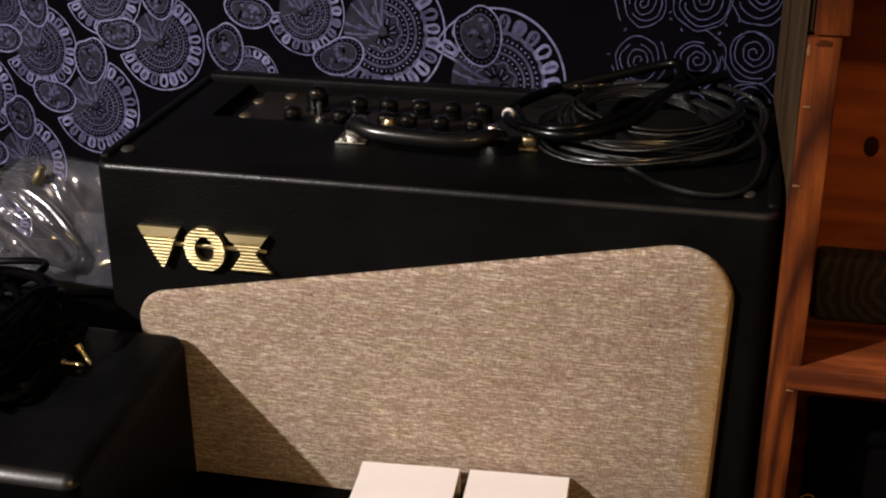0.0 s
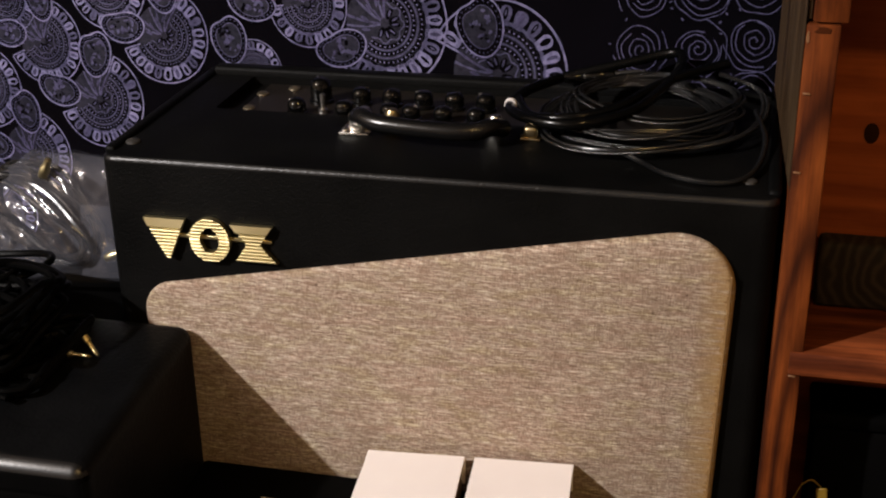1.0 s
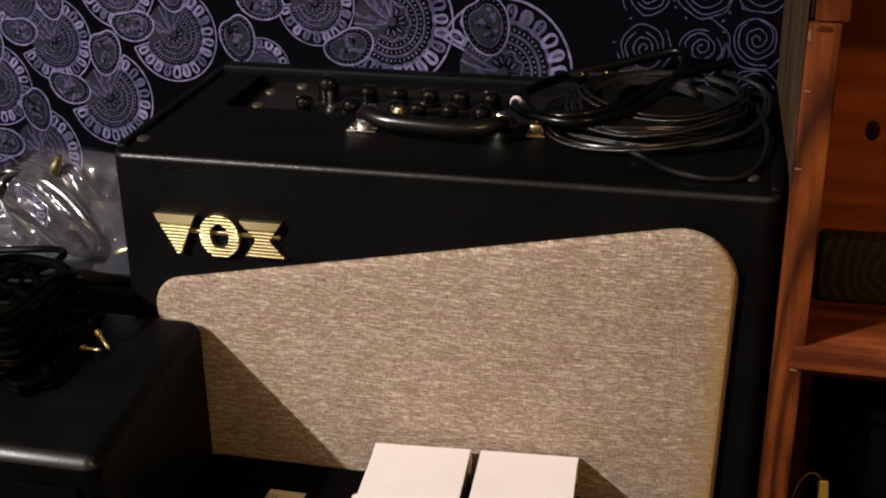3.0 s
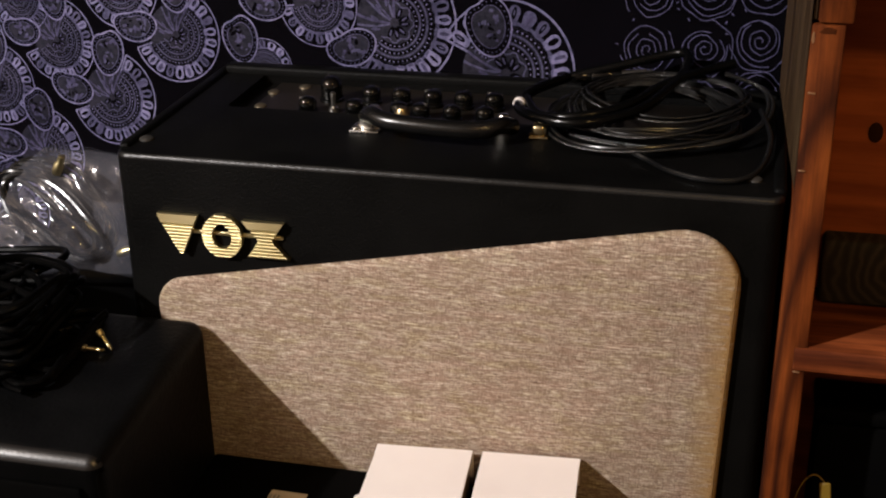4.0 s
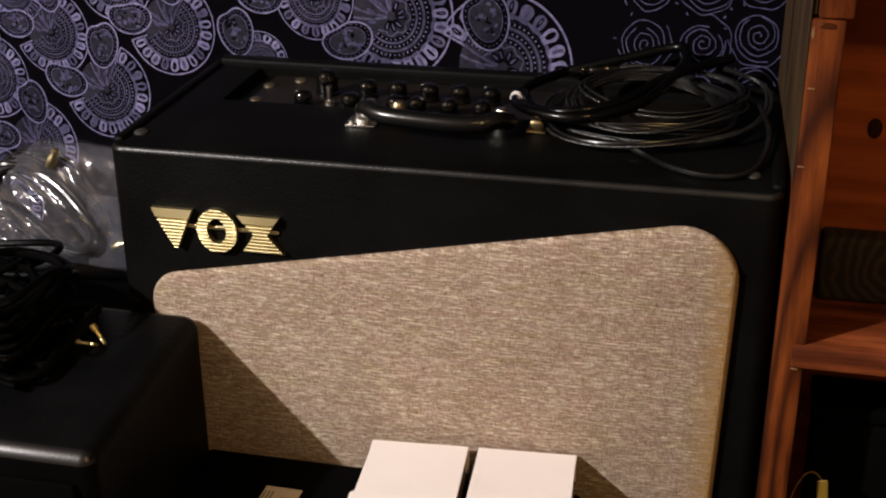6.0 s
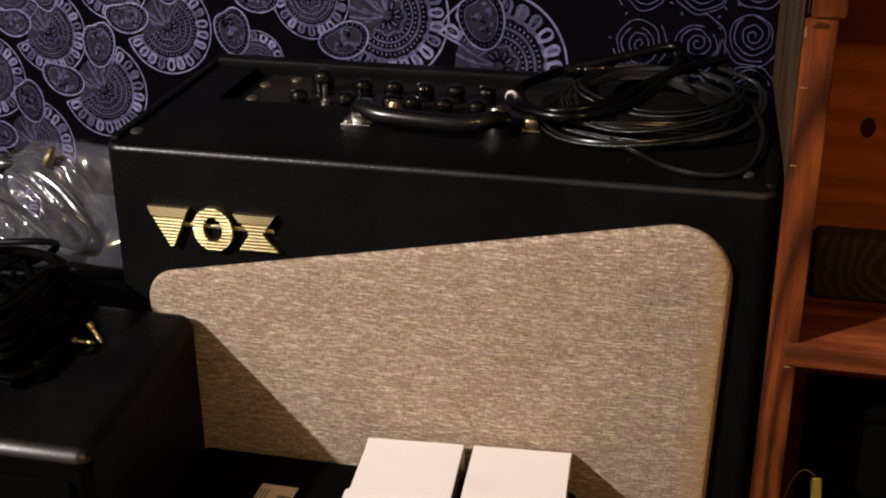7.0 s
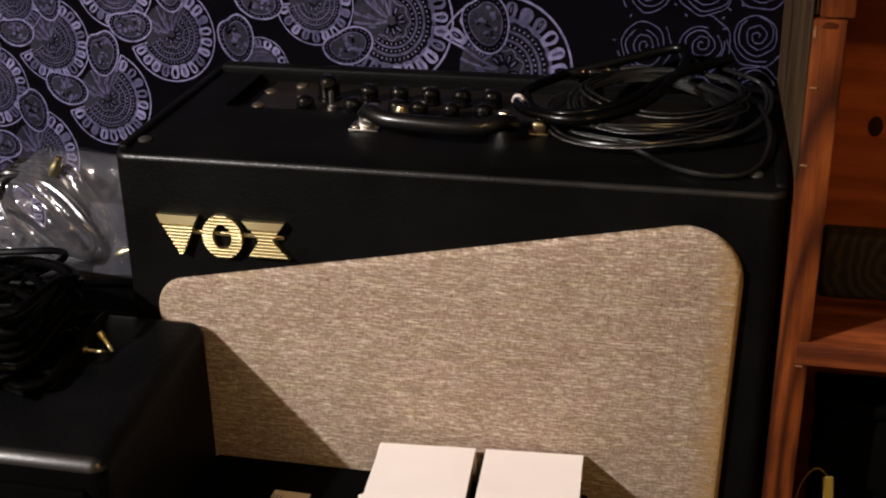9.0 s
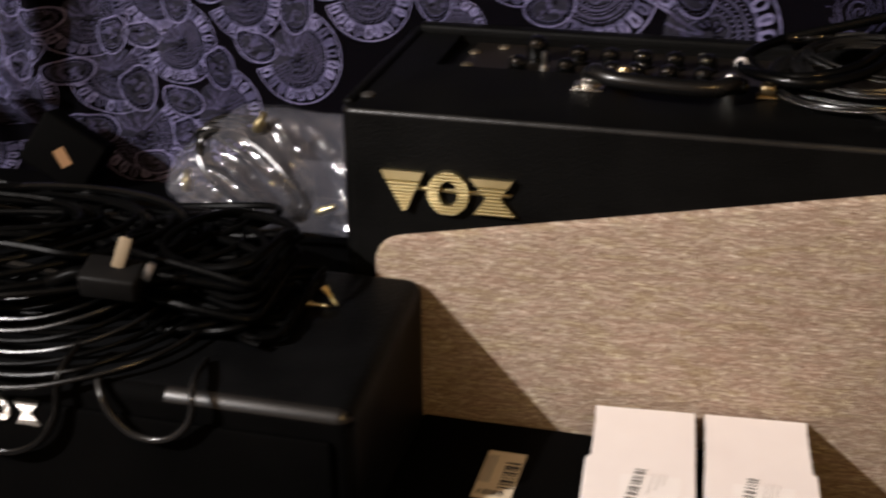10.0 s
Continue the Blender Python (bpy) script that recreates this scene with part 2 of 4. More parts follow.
def clear_film():
    """Thin clear polythene: mostly see-through, with crisp gloss and a faint haze."""
    m = bpy.data.materials.new("clear_film")
    m.use_nodes = True
    nt = m.node_tree
    nt.nodes.clear()
    out = nt.nodes.new("ShaderNodeOutputMaterial")
    see = nt.nodes.new("ShaderNodeBsdfTransparent")
    see.inputs[0].default_value = (0.93, 0.93, 0.93, 1)
    gloss = nt.nodes.new("ShaderNodeBsdfGlossy")
    gloss.inputs["Roughness"].default_value = 0.10
    haze = nt.nodes.new("ShaderNodeBsdfDiffuse")
    haze.inputs[0].default_value = (0.69, 0.69, 0.82, 1)
    a = nt.nodes.new("ShaderNodeMixShader")
    a.inputs[0].default_value = 0.05
    b = nt.nodes.new("ShaderNodeMixShader")
    b.inputs[0].default_value = 0.06
    tex = nt.nodes.new("ShaderNodeTexNoise")
    tex.inputs["Scale"].default_value = 26
    tex.inputs["Detail"].default_value = 3
    bp = nt.nodes.new("ShaderNodeBump")
    bp.inputs["Strength"].default_value, bp.inputs["Distance"].default_value = 0.25, 0.003
    tc = nt.nodes.new("ShaderNodeTexCoord")
    nt.links.new(tc.outputs["Object"], tex.inputs["Vector"])
    nt.links.new(tex.outputs["Fac"], bp.inputs["Height"])
    nt.links.new(bp.outputs["Normal"], gloss.inputs["Normal"])
    nt.links.new(see.outputs[0], a.inputs[1])
    nt.links.new(haze.outputs[0], a.inputs[2])
    nt.links.new(a.outputs[0], b.inputs[1])
    nt.links.new(gloss.outputs[0], b.inputs[2])
    nt.links.new(b.outputs[0], out.inputs["Surface"])
    return m


CLEAR = clear_film()


def end_grain():
    """Sawn dark timber end with growth rings."""
    m = mat("dark_end_grain", (0.02, 0.014, 0.01), 0.7, Specular_IOR_Level=0.2)
    v = coords(m)
    v.node.inputs["Location"].default_value = (-0.128, 0, -0.548)
    w = node(m, "ShaderNodeTexWave", Scale=40.0, Distortion=6.0, Detail=2.0)
    w.wave_type, w.rings_direction = "RINGS", "Y"
    link(m, v, w.inputs["Vector"])
    link(m, ramp(m, w.outputs["Fac"], ((0.1, (0.018, 0.013, 0.009)), (0.6, (0.027, 0.020, 0.014)), (0.95, (0.042, 0.031, 0.021)))), bsdf(m).inputs["Base Color"])
    bump(m, noise_of(m, v, 600, 3), 0.5, 0.0006)
    return m


ENDGRAIN = end_grain()


# ---- mesh helpers ----
def part(name, bm, material, parent, label=""):
    me = bpy.data.meshes.new(name)
    bmesh.ops.recalc_face_normals(bm, faces=bm.faces[:])
    bm.to_mesh(me)
    bm.free()
    me.materials.append(material)
    for p in me.polygons:
        p.use_smooth = True
    me.set_sharp_from_angle(angle=radians(38))
    ob = new(name, me)
    if parent:
        ob.parent = parent
        ob.matrix_parent_inverse = parent.matrix_basis.inverted()
    if label:
        tagged(ob, label)
    return ob


def thing(name, place, label, category, group="", kind=""):
    ob = new(name)
    ob.empty_display_size = 0.02
    ob.location = place
    return tagged(ob, label, category, group, kind)


def box(x0, x1, y0, y1, z0, z1, r=0.002, seg=2, bm=None):
    """A box with rounded edges, added to bm."""
    own = bmesh.new()
    bmesh.ops.create_cube(own, size=1)
    for v in own.verts:
        v.co = Vector(((x0 + x1) / 2 + v.co.x * (x1 - x0), (y0 + y1) / 2 + v.co.y * (y1 - y0), (z0 + z1) / 2 + v.co.z * (z1 - z0)))
    if r:
        bmesh.ops.bevel(own, geom=own.edges[:], offset=r, segments=seg, profile=0.5, affect="EDGES")
    return join(bm, own)


def join(bm, own):
    if bm is None:
        return own
    me = bpy.data.meshes.new("scratch")
    own.to_mesh(me)
    own.free()
    bm.from_mesh(me)
    bpy.data.meshes.remove(me)
    return bm


def moved(bm, m):
    bmesh.ops.transform(bm, matrix=m, verts=bm.verts[:])
    return bm


def rrect(x0, x1, y0, y1, r, n=6):
    pts = []
    for cx, cy, a in ((x1 - r, y0 + r, -90), (x1 - r, y1 - r, 0), (x0 + r, y1 - r, 90), (x0 + r, y0 + r, 180)):
        pts += [(cx + r * math.cos(radians(a + 90 * i / n)), cy + r * math.sin(radians(a + 90 * i / n))) for i in range(n + 1)]
    return pts


def rounded(corners, n=8):
    """A polygon in two coordinates with each corner (x, y, radius) rounded."""
    out = []
    for i, (x, y, r) in enumerate(corners):
        p = Vector((x, y))
        a = (Vector(corners[i - 1][:2]) - p).normalized()
        b = (Vector(corners[(i + 1) % len(corners)][:2]) - p).normalized()
        half = a.angle(b) / 2
        c = p + (a + b).normalized() * (r / math.sin(half))
        p0, p1 = p + a * (r / math.tan(half)), p + b * (r / math.tan(half))
        d0, d1 = p0 - c, p1 - c
        turn = math.atan2(d0.x * d1.y - d0.y * d1.x, d0.dot(d1))
        for k in range(n + 1):
            t = turn * k / n
            out.append((c.x + d0.x * math.cos(t) - d0.y * math.sin(t), c.y + d0.x * math.sin(t) + d0.y * math.cos(t)))
    return out


def inset(pts, d):
    """The outline moved inwards by d, for a counter-clockwise or clockwise convex loop."""
    n = len(pts)
    area = sum(pts[i][0] * pts[(i + 1) % n][1] - pts[(i + 1) % n][0] * pts[i][1] for i in range(n))
    s = 1 if area > 0 else -1
    out = []
    for i in range(n):
        a, b = Vector(pts[i - 1]), Vector(pts[(i + 1) % n])
        t = (b - a).normalized()
        out.append((pts[i][0] - s * t.y * d, pts[i][1] + s * t.x * d))
    return out


def lathe(profile, n=20, bm=None, m=None):
    """A solid of revolution about z from (radius, height) pairs."""
    own = bmesh.new()
    rings = []
    for r, z in profile:
        if r < 1e-6:
            rings.append([own.verts.new((0, 0, z))])
        else:
            rings.append([own.verts.new((r * math.cos(2 * math.pi * i / n), r * math.sin(2 * math.pi * i / n), z)) for i in range(n)])
    for a, b in zip(rings, rings[1:]):
        for i in range(n):
            q = [a[i % len(a)], a[(i + 1) % len(a)], b[(i + 1) % len(b)], b[i % len(b)]]
            q = list(dict.fromkeys(q))
            if len(q) > 2:
                own.faces.new(q)
    for ring in (rings[0], rings[-1]):
        if len(ring) > 2:
            own.faces.new(ring)
    if m is not None:
        moved(own, m)
    return join(bm, own)


def tube(points, r, n=8, bm=None, closed=False, sub=6):
    """A round tube along a smooth curve through the points."""
    p = [Vector(q) for q in points]
    k = len(p)
    line = []
    spans = k if closed else k - 1
    for i in range(spans):
        a, b, c, d = (p[(i - 1) % k] if closed or i else p[0]), p[i], p[(i + 1) % k], (p[(i + 2) % k] if closed or i + 2 < k else p[-1])
        for s in range(sub):
            t = s / sub
            line.append(0.5 * ((2 * b) + (c - a) * t + (2 * a - 5 * b + 4 * c - d) * t * t + (3 * b - a - 3 * c + d) * t ** 3))
    if not closed:
        line.append(p[-1])
    own = bmesh.new()
    rings = []
    side = None
    m = len(line)
    for i, q in enumerate(line):
        t = (line[(i + 1) % m] - line[i - 1]) if closed else (line[min(i + 1, m - 1)] - line[max(i - 1, 0)])
        t.normalize()
        if side is None:
            side = t.orthogonal().normalized()
        side = (side - t * side.dot(t)).normalized()
        up = t.cross(side)
        rings.append([own.verts.new(q + r * (math.cos(2 * math.pi * j / n) * side + math.sin(2 * math.pi * j / n) * up)) for j in range(n)])
    pairs = list(zip(rings, rings[1:])) + ([(rings[-1], rings[0])] if closed else [])
    for a, b in pairs:
        for j in range(n):
            own.faces.new((a[j], a[(j + 1) % n], b[(j + 1) % n], b[j]))
    if not closed:
        own.faces.new(rings[0])
        own.faces.new(rings[-1])
    return join(bm, own)


def slab(outline, depth, edge, put, bm=None, n=3):
    """A plate from an outline in two coordinates, its front edge rounded; put(u, v, w) places it, w towards the viewer."""
    own = bmesh.new()
    loops = [[own.verts.new(put(u, v, 0)) for u, v in outline]]
    for k in range(n + 1):
        a = radians(90 * k / n)
        loops.append([own.verts.new(put(u, v, depth - edge + edge * math.sin(a))) for u, v in inset(outline, edge * (1 - math.cos(a)))])
    for a, b in zip(loops, loops[1:]):
        for i in range(len(a)):
            own.faces.new((a[i], a[(i + 1) % len(a)], b[(i + 1) % len(b)], b[i]))
    own.faces.new(loops[0])
    own.faces.new(loops[-1])
    return join(bm, own)


# ---- the room ----
# unseen shell: warm walls and ceiling added for bounce, floor darkened against reflections
WALL_Y = 0.985
for name, b in (("floor", (-3.6, 2.4, -3.4, WALL_Y + 0.15, FLOOR - 0.1, FLOOR)),):
    tagged(part(name, box(*b, 0), FLOORWOOD, None), "dark brown wooden floor", "floor", kind="structure")
tagged(part("ceiling", box(-3.6, 2.4, -3.4, WALL_Y + 0.15, FLOOR + 2.5, FLOOR + 2.6, 0), PLASTER, None), "unseen warm-toned ceiling added for bounced light", "ceiling", kind="structure")
for name, b in (("wall_north", (-3.6, 2.4, WALL_Y + 0.05, WALL_Y + 0.15, FLOOR, FLOOR + 2.5)), ("wall_south", (-3.6, 2.4, -3.5, -3.4, FLOOR, FLOOR + 2.5)),
                ("wall_west", (-3.7, -3.6, -3.4, WALL_Y + 0.15, FLOOR, FLOOR + 2.5)), ("wall_east", (2.4, 2.5, -3.4, WALL_Y + 0.15, FLOOR, FLOOR + 2.5))):
    tagged(part(name, box(*b, 0), PLASTER, None), "unseen warm-toned wall added for bounced light", "wall", kind="structure")


# ---- the printed cloth on the wall ----
def cloth_y(x, z):
    """Depth of the hanging cloth: nearly flat behind the amplifier, in soft upright folds further along."""
    k = min(1.0, max(0.0, (-0.70 - x) / 0.12))
    fold = 0.011 * math.sin((x + 0.1 * z) * 62) + 0.006 * math.sin(x * 131 + z * 5)
    # one deep fold whose far side turns away from the lamp
    rise = min(1.0, max(0.0, (x + 1.0) / 0.175)) if x < -0.825 else max(0.0, 1 - (x + 0.825) / 0.028)
    deep = 0.045 * rise * rise * (3 - 2 * rise) * min(1.0, max(0.0, (z - 0.49) / 0.05))
    return WALL_Y + 0.002 * math.sin(x * 23 + z * 9) - 0.016 * k + fold * k - deep


def sheet():
    bm = bmesh.new()
    xs = [-1.5 + i * 0.004 for i in range(int(1.62 / 0.004) + 1)]
    zs = [FLOOR + 0.02 + k * 0.03 for k in range(56)]
    grid = [[bm.verts.new((x, cloth_y(x, z), z)) for z in zs] for x in xs]
    for a, b in zip(grid, grid[1:]):
        for i in range(len(zs) - 1):
            bm.faces.new((a[i], b[i], b[i + 1], a[i + 1]))
    return bm


tapestry = thing("tapestry", (-0.6, WALL_Y, FLOOR + 0.02), "black cotton wall hanging printed with violet fans, paisleys and spirals", "tapestry")
part("cloth", sheet(), CLOTH_PLAIN, tapestry)


class Motif:
    """A flat print that lies on the cloth: filled shapes and ribbons in three inks, drawn about its own centre."""

    def __init__(self, x, z, r, turn=0.0, tall=1.08):
        self.x, self.z, self.r, self.c, self.s, self.tall = x, z, r, math.cos(turn), math.sin(turn), tall
        self.verts, self.faces, self.inks = [], [], []

    def put(self, u, v, level):
        x = self.x + self.r * (u * self.c - v * self.s)
        z = self.z + self.r * self.tall * (u * self.s + v * self.c)
        self.verts.append((x, cloth_y(x, z) - 0.0008 - 0.0002 * level, z))
        return len(self.verts) - 1

    def fill(self, pts, ink, level):
        """A filled shape, star-shaped about its middle."""
        n = len(pts)
        cu, cv = sum(p[0] for p in pts) / n, sum(p[1] for p in pts) / n
        size = self.r * max(math.hypot(u - cu, v - cv) for u, v in pts)
        rings = max(1, min(6, int(size / 0.004)))
        mid = self.put(cu, cv, level)
        last = None
        for q in range(1, rings + 1):
            ids = [self.put(cu + (u - cu) * q / rings, cv + (v - cv) * q / rings, level) for u, v in pts]
            for i in range(n):
                k = (i + 1) % n
                self.faces.append((mid, ids[i], ids[k]) if last is None else (last[i], ids[i], ids[k], last[k]))
                self.inks.append(ink)
            last = ids

    def ribbon(self, pts, width, ink, level, closed=False):
        n = len(pts)
        rows = []
        for i in range(n):
            a = Vector(pts[i - 1] if closed or i else pts[0])
            b = Vector(pts[(i + 1) % n] if closed or i + 1 < n else pts[-1])
            t = (b - a).normalized()
            w = width * (0.8 + 0.4 * random.random())
            rows.append((self.put(pts[i][0] - t.y * w / 2, pts[i][1] + t.x * w / 2, level), self.put(pts[i][0] + t.y * w / 2, pts[i][1] - t.x * w / 2, level)))
        for i in range(n if closed else n - 1):
            a, b = rows[i], rows[(i + 1) % n]
            self.faces.append((a[0], a[1], b[1], b[0]))
            self.inks.append(ink)

    def dot(self, u, v, r, ink, level, stretch=1.0, turn=0.0, n=8):
        c, d = math.cos(turn), math.sin(turn)
        pts = []
        for i in range(n):
            a, b = r * stretch * math.cos(2 * math.pi * i / n), r * math.sin(2 * math.pi * i / n)
            pts.append((u + a * c - b * d, v + a * d + b * c))
        self.fill(pts, ink, level)

    def make(self, name, label=""):
        me = bpy.data.meshes.new(name)
        me.from_pydata(self.verts, [], self.faces)
        for m in (PRINT, PRINT_DIM, CLOTH_PLAIN, PRINT_MID, PRINT_FADED):
            me.materials.append(m)
        for p, ink in zip(me.polygons, self.inks):
            p.material_index = ink
        ob = new(name, me)
        ob.parent = tapestry
        ob.matrix_parent_inverse = tapestry.matrix_basis.inverted()
        return tagged(ob, label)


def arc(r, a0, a1, n, wave=0.0, waves=0):
    return [((r + wave * math.cos(waves * 2 * math.pi * i / n)) * math.cos(radians(a0 + (a1 - a0) * i / n)),
             (r + wave * math.cos(waves * 2 * math.pi * i / n)) * math.sin(radians(a0 + (a1 - a0) * i / n))) for i in range(n + 1)]


def fan(x, z, r, axis, petals, half=112):
    """An open fan: looped petals round the rim, rows of dots and arcs, a leafy heart."""
    m = Motif(x, z, r, radians(-axis))
    m.fill(arc(0.64, -180, 174, 36), 1, 0)
    m.ribbon(arc(1.0, -half, half, 44), 0.030, 0, 1)
    for s in (-1, 1):
        e = radians(s * half)
        m.ribbon([(k * math.cos(e), k * math.sin(e)) for k in (0.62, 0.74, 0.88, 1.0)], 0.03, 0, 1)
    m.ribbon(arc(0.69, -half, half, 52, 0.010, petals), 0.05, 4, 1)
    for i in range(petals):
        a = radians(-half + 2 * half * (i + 0.5) / petals)
        wob = a + random.uniform(-0.10, 0.10)
        w = 0.80 * math.tan(radians(half / petals)) * random.uniform(0.74, 0.92)
        c = 0.805 + random.uniform(-0.012, 0.012)
        long = random.uniform(0.125, 0.145)
        ca, sa, cw, sw = math.cos(a), math.sin(a), math.cos(wob), math.sin(wob)
        petal = [(-long, -0.62 * w), (-0.4 * long, -0.80 * w), (0.35 * long, -w), (0.75 * long, -0.82 * w), (long, -0.35 * w),
                 (long, 0.35 * w), (0.75 * long, 0.82 * w), (0.35 * long, w), (-0.4 * long, 0.80 * w), (-long, 0.62 * w)]
        m.fill([(c * ca + u * cw - v * sw, c * sa + u * sw + v * cw) for u, v in petal], (0, 0, 4)[int(random.random() * 3)], 1)
        slit = random.uniform(0.26, 0.46) * w
        m.dot((c + 0.02) * ca, (c + 0.02) * sa, slit, (2, 2, 3)[i % 3], 2, 0.090 / slit, wob, 10)
        if i % 2:
            m.dot((c + 0.03) * ca, (c + 0.03) * sa, slit * 0.36, 4, 3, 0.05 / (slit * 0.36), wob, 6)
    for rr, n, d in ((0.60, 30, 0.015), (0.47, 24, 0.014), (0.36, 18, 0.013)):
        m.ribbon(arc(rr, -half + 6, half - 6, 36), 0.06, 2, 1)
        for i in range(n):
            a = radians(-half + 8 + 2 * (half - 8) * i / (n - 1))
            m.dot(rr * math.cos(a), rr * math.sin(a), d, 0, 2, n=6)
    for rr in (0.535, 0.415):
        m.ribbon(arc(rr, -half + 4, half - 4, 36), 0.026, 4, 1)
    m.ribbon(arc(0.285, -half, half, 24, 0.03, 5), 0.022, 4, 1)
    for k in range(6):
        a = radians(-90 + 36 * k + random.uniform(-8, 8))
        m.dot(0.16 * math.cos(a), 0.16 * math.sin(a), 0.045, 2, 2, 2.2, a, 9)
        m.dot(0.17 * math.cos(a), 0.17 * math.sin(a), 0.017, 4, 3, 3.5, a + 0.2, 6)
    for k in range(9):
        a = radians(124 + 14 * k)
        m.ribbon([(q * math.cos(a - q * 0.35), q * math.sin(a - q * 0.35)) for q in (0.08, 0.18, 0.28, 0.40, 0.52, 0.64)], 0.036, (3, 4, 1)[k % 3], 1)
        m.dot(0.34 * math.cos(a + 0.02), 0.34 * math.sin(a + 0.02), 0.026, (1, 3)[k % 2], 2, 3.0, a - 0.3, 8)
    m.make("printed_fan")


def paisley(x, z, a, b, turn):
    """A bean-shaped print with a dotted border and a mottled heart; it lies over its fan."""
    m = Motif(x, z, 1.0, radians(turn), 1.0)
    up = 4

    def loop(k, n=34):
        out = []
        for i in range(n):
            t = 2 * math.pi * i / n
            dent = 1 - 0.20 * math.exp(-((t - 1.9) / 0.45) ** 2)
            out.append((k * a * dent * math.cos(t) * (1 + 0.12 * math.sin(t)), k * b * dent * math.sin(t)))
        return out

    m.fill(loop(1.0), 2, up)
    m.fill(loop(0.70), 1, up + 1)
    m.ribbon(loop(1.0), 0.0015, 0, up + 1, True)
    m.ribbon(loop(0.72), 0.0008, 4, up + 2, True)
    for u, v in loop(0.86, 26):
        m.dot(u, v, 0.00075, 4, up + 1, n=6)
    for k in range(18):
        u, v = random.uniform(-0.5, 0.5) * a, random.uniform(-0.5, 0.5) * b
        m.dot(u, v, random.uniform(0.0008, 0.0019), (2, 3, 4)[k % 3], up + 2 + k % 3, random.uniform(1, 2.8), random.uniform(0, 3), 8)
    m.make("printed_paisley")


def spiral(x, z, r, seed):
    """A hand-drawn spiral with five or six blunt corners to each turn."""
    rnd = random.Random(seed)
    m = Motif(x, z, r, rnd.uniform(0, 6), 1.05)
    sides, turns = 6, 3.9
    n = int(turns * 30)
    bend = [rnd.uniform(0.86, 1.16) for k in range(int(sides * turns) + 3)]
    pts = []
    for i in range(n + 1):
        t = i / n
        a = 2 * math.pi * turns * t
        k = a * sides / (2 * math.pi)
        blunt = 1 / math.cos(((k % 1) - 0.5) * 2 * math.pi / sides)
        f = k % 1
        rr = (0.05 + 0.84 * t) * (0.78 + 0.22 * blunt) * ((1 - f) * bend[int(k)] + f * bend[int(k) + 1])
        rr += 0.010 * math.sin(5.3 * a + seed) + rnd.uniform(-0.007, 0.007)
        pts.append((rr * math.cos(a), rr * math.sin(a)))
    cut = int(n * rnd.uniform(0.55, 0.8))
    m.ribbon(pts[:cut], 0.037, 4, 1)
    m.ribbon(pts[cut + 2:], 0.037, 4, 1)
    gap = rnd.uniform(0, 360)
    m.ribbon(arc(1.04, gap, gap + 210, 40, 0.035, 4), 0.037, 4, 1)
    for k in range(5):
        a = rnd.uniform(0, 6.28)
        m.dot(1.2 * math.cos(a), 1.2 * math.sin(a), 0.03, 4, 1, 2.4, a, 7)
    m.make("printed_spiral")


FANS = [(-0.628, 0.637, 0.038, 45), (-0.578, 0.584, 0.043, 48), (-0.698, 0.589, 0.038, 45), (-0.659, 0.524, 0.042, 45), (-0.508, 0.647, 0.041, 50),
        (-0.663, 0.677, 0.032, 45), (-0.559, 0.69, 0.036, 50), (-0.744, 0.495, 0.046, 66), (-0.764, 0.557, 0.038, 64), (-0.783, 0.612, 0.035, 62),
        (-0.72, 0.635, 0.035, 58), (-0.842, 0.604, 0.032, 70), (-0.862, 0.560, 0.030, 72), (-0.838, 0.545, 0.028, 66), (-0.866, 0.515, 0.031, 70), (-0.885, 0.600, 0.032, 70), (-0.840, 0.490, 0.028, 70), (-0.905, 0.475, 0.033, 70), (-0.70, 0.46, 0.036, 50)]
for x, z, r, axis in FANS:
    fan(x, z, r, axis, 14)
    paisley(x - 0.95 * r, z + 0.17 * r, 0.50 * r, 0.36 * r, -12 + random.uniform(-10, 10))
    paisley(x + 0.02 * r, z + 1.02 * r, 0.36 * r, 0.52 * r, random.uniform(-8, 12))
fan(-0.424, 0.619, 0.026, -20, 9)
fan(-0.37, 0.682, 0.036, 62, 12)
fan(-0.300, 0.668, 0.054, 25, 15)
fan(-0.202, 0.627, 0.060, -42, 14)
for x, z, a, b, turn in ((-0.446, 0.646, 0.0165, 0.0225, 8), (-0.422, 0.679, 0.0225, 0.0146, -10), (-0.340, 0.644, 0.0235, 0.0165, 18), (-0.217, 0.668, 0.020, 0.027, 12)):
    paisley(x, z, a, b, turn)
for i, (x, z) in enumerate(((-0.081, 0.655), (-0.034, 0.658), (0.011, 0.666), (-0.080, 0.703), (-0.033, 0.707), (0.013, 0.714), (0.011, 0.617), (-0.115, 0.615), (-0.035, 0.610), (-0.125, 0.735))):
    spiral(x, z, 0.0215 + 0.001 * (i % 3), i)

# ---- the amplifier ----
AX0, AX1, AY0, AY1, ATOP = -0.458, 0.0355, 0.746, 0.974, 0.622
amp = thing("guitar_amplifier", ((AX0 + AX1) / 2, (AY0 + AY1) / 2, FLOOR), "black vinyl guitar amplifier with a slanted beige grille cloth", "guitar amplifier")
PX0, PX1, PY0, PY1, PZ = -0.414, -0.02, 0.868, 0.957, 0.6145


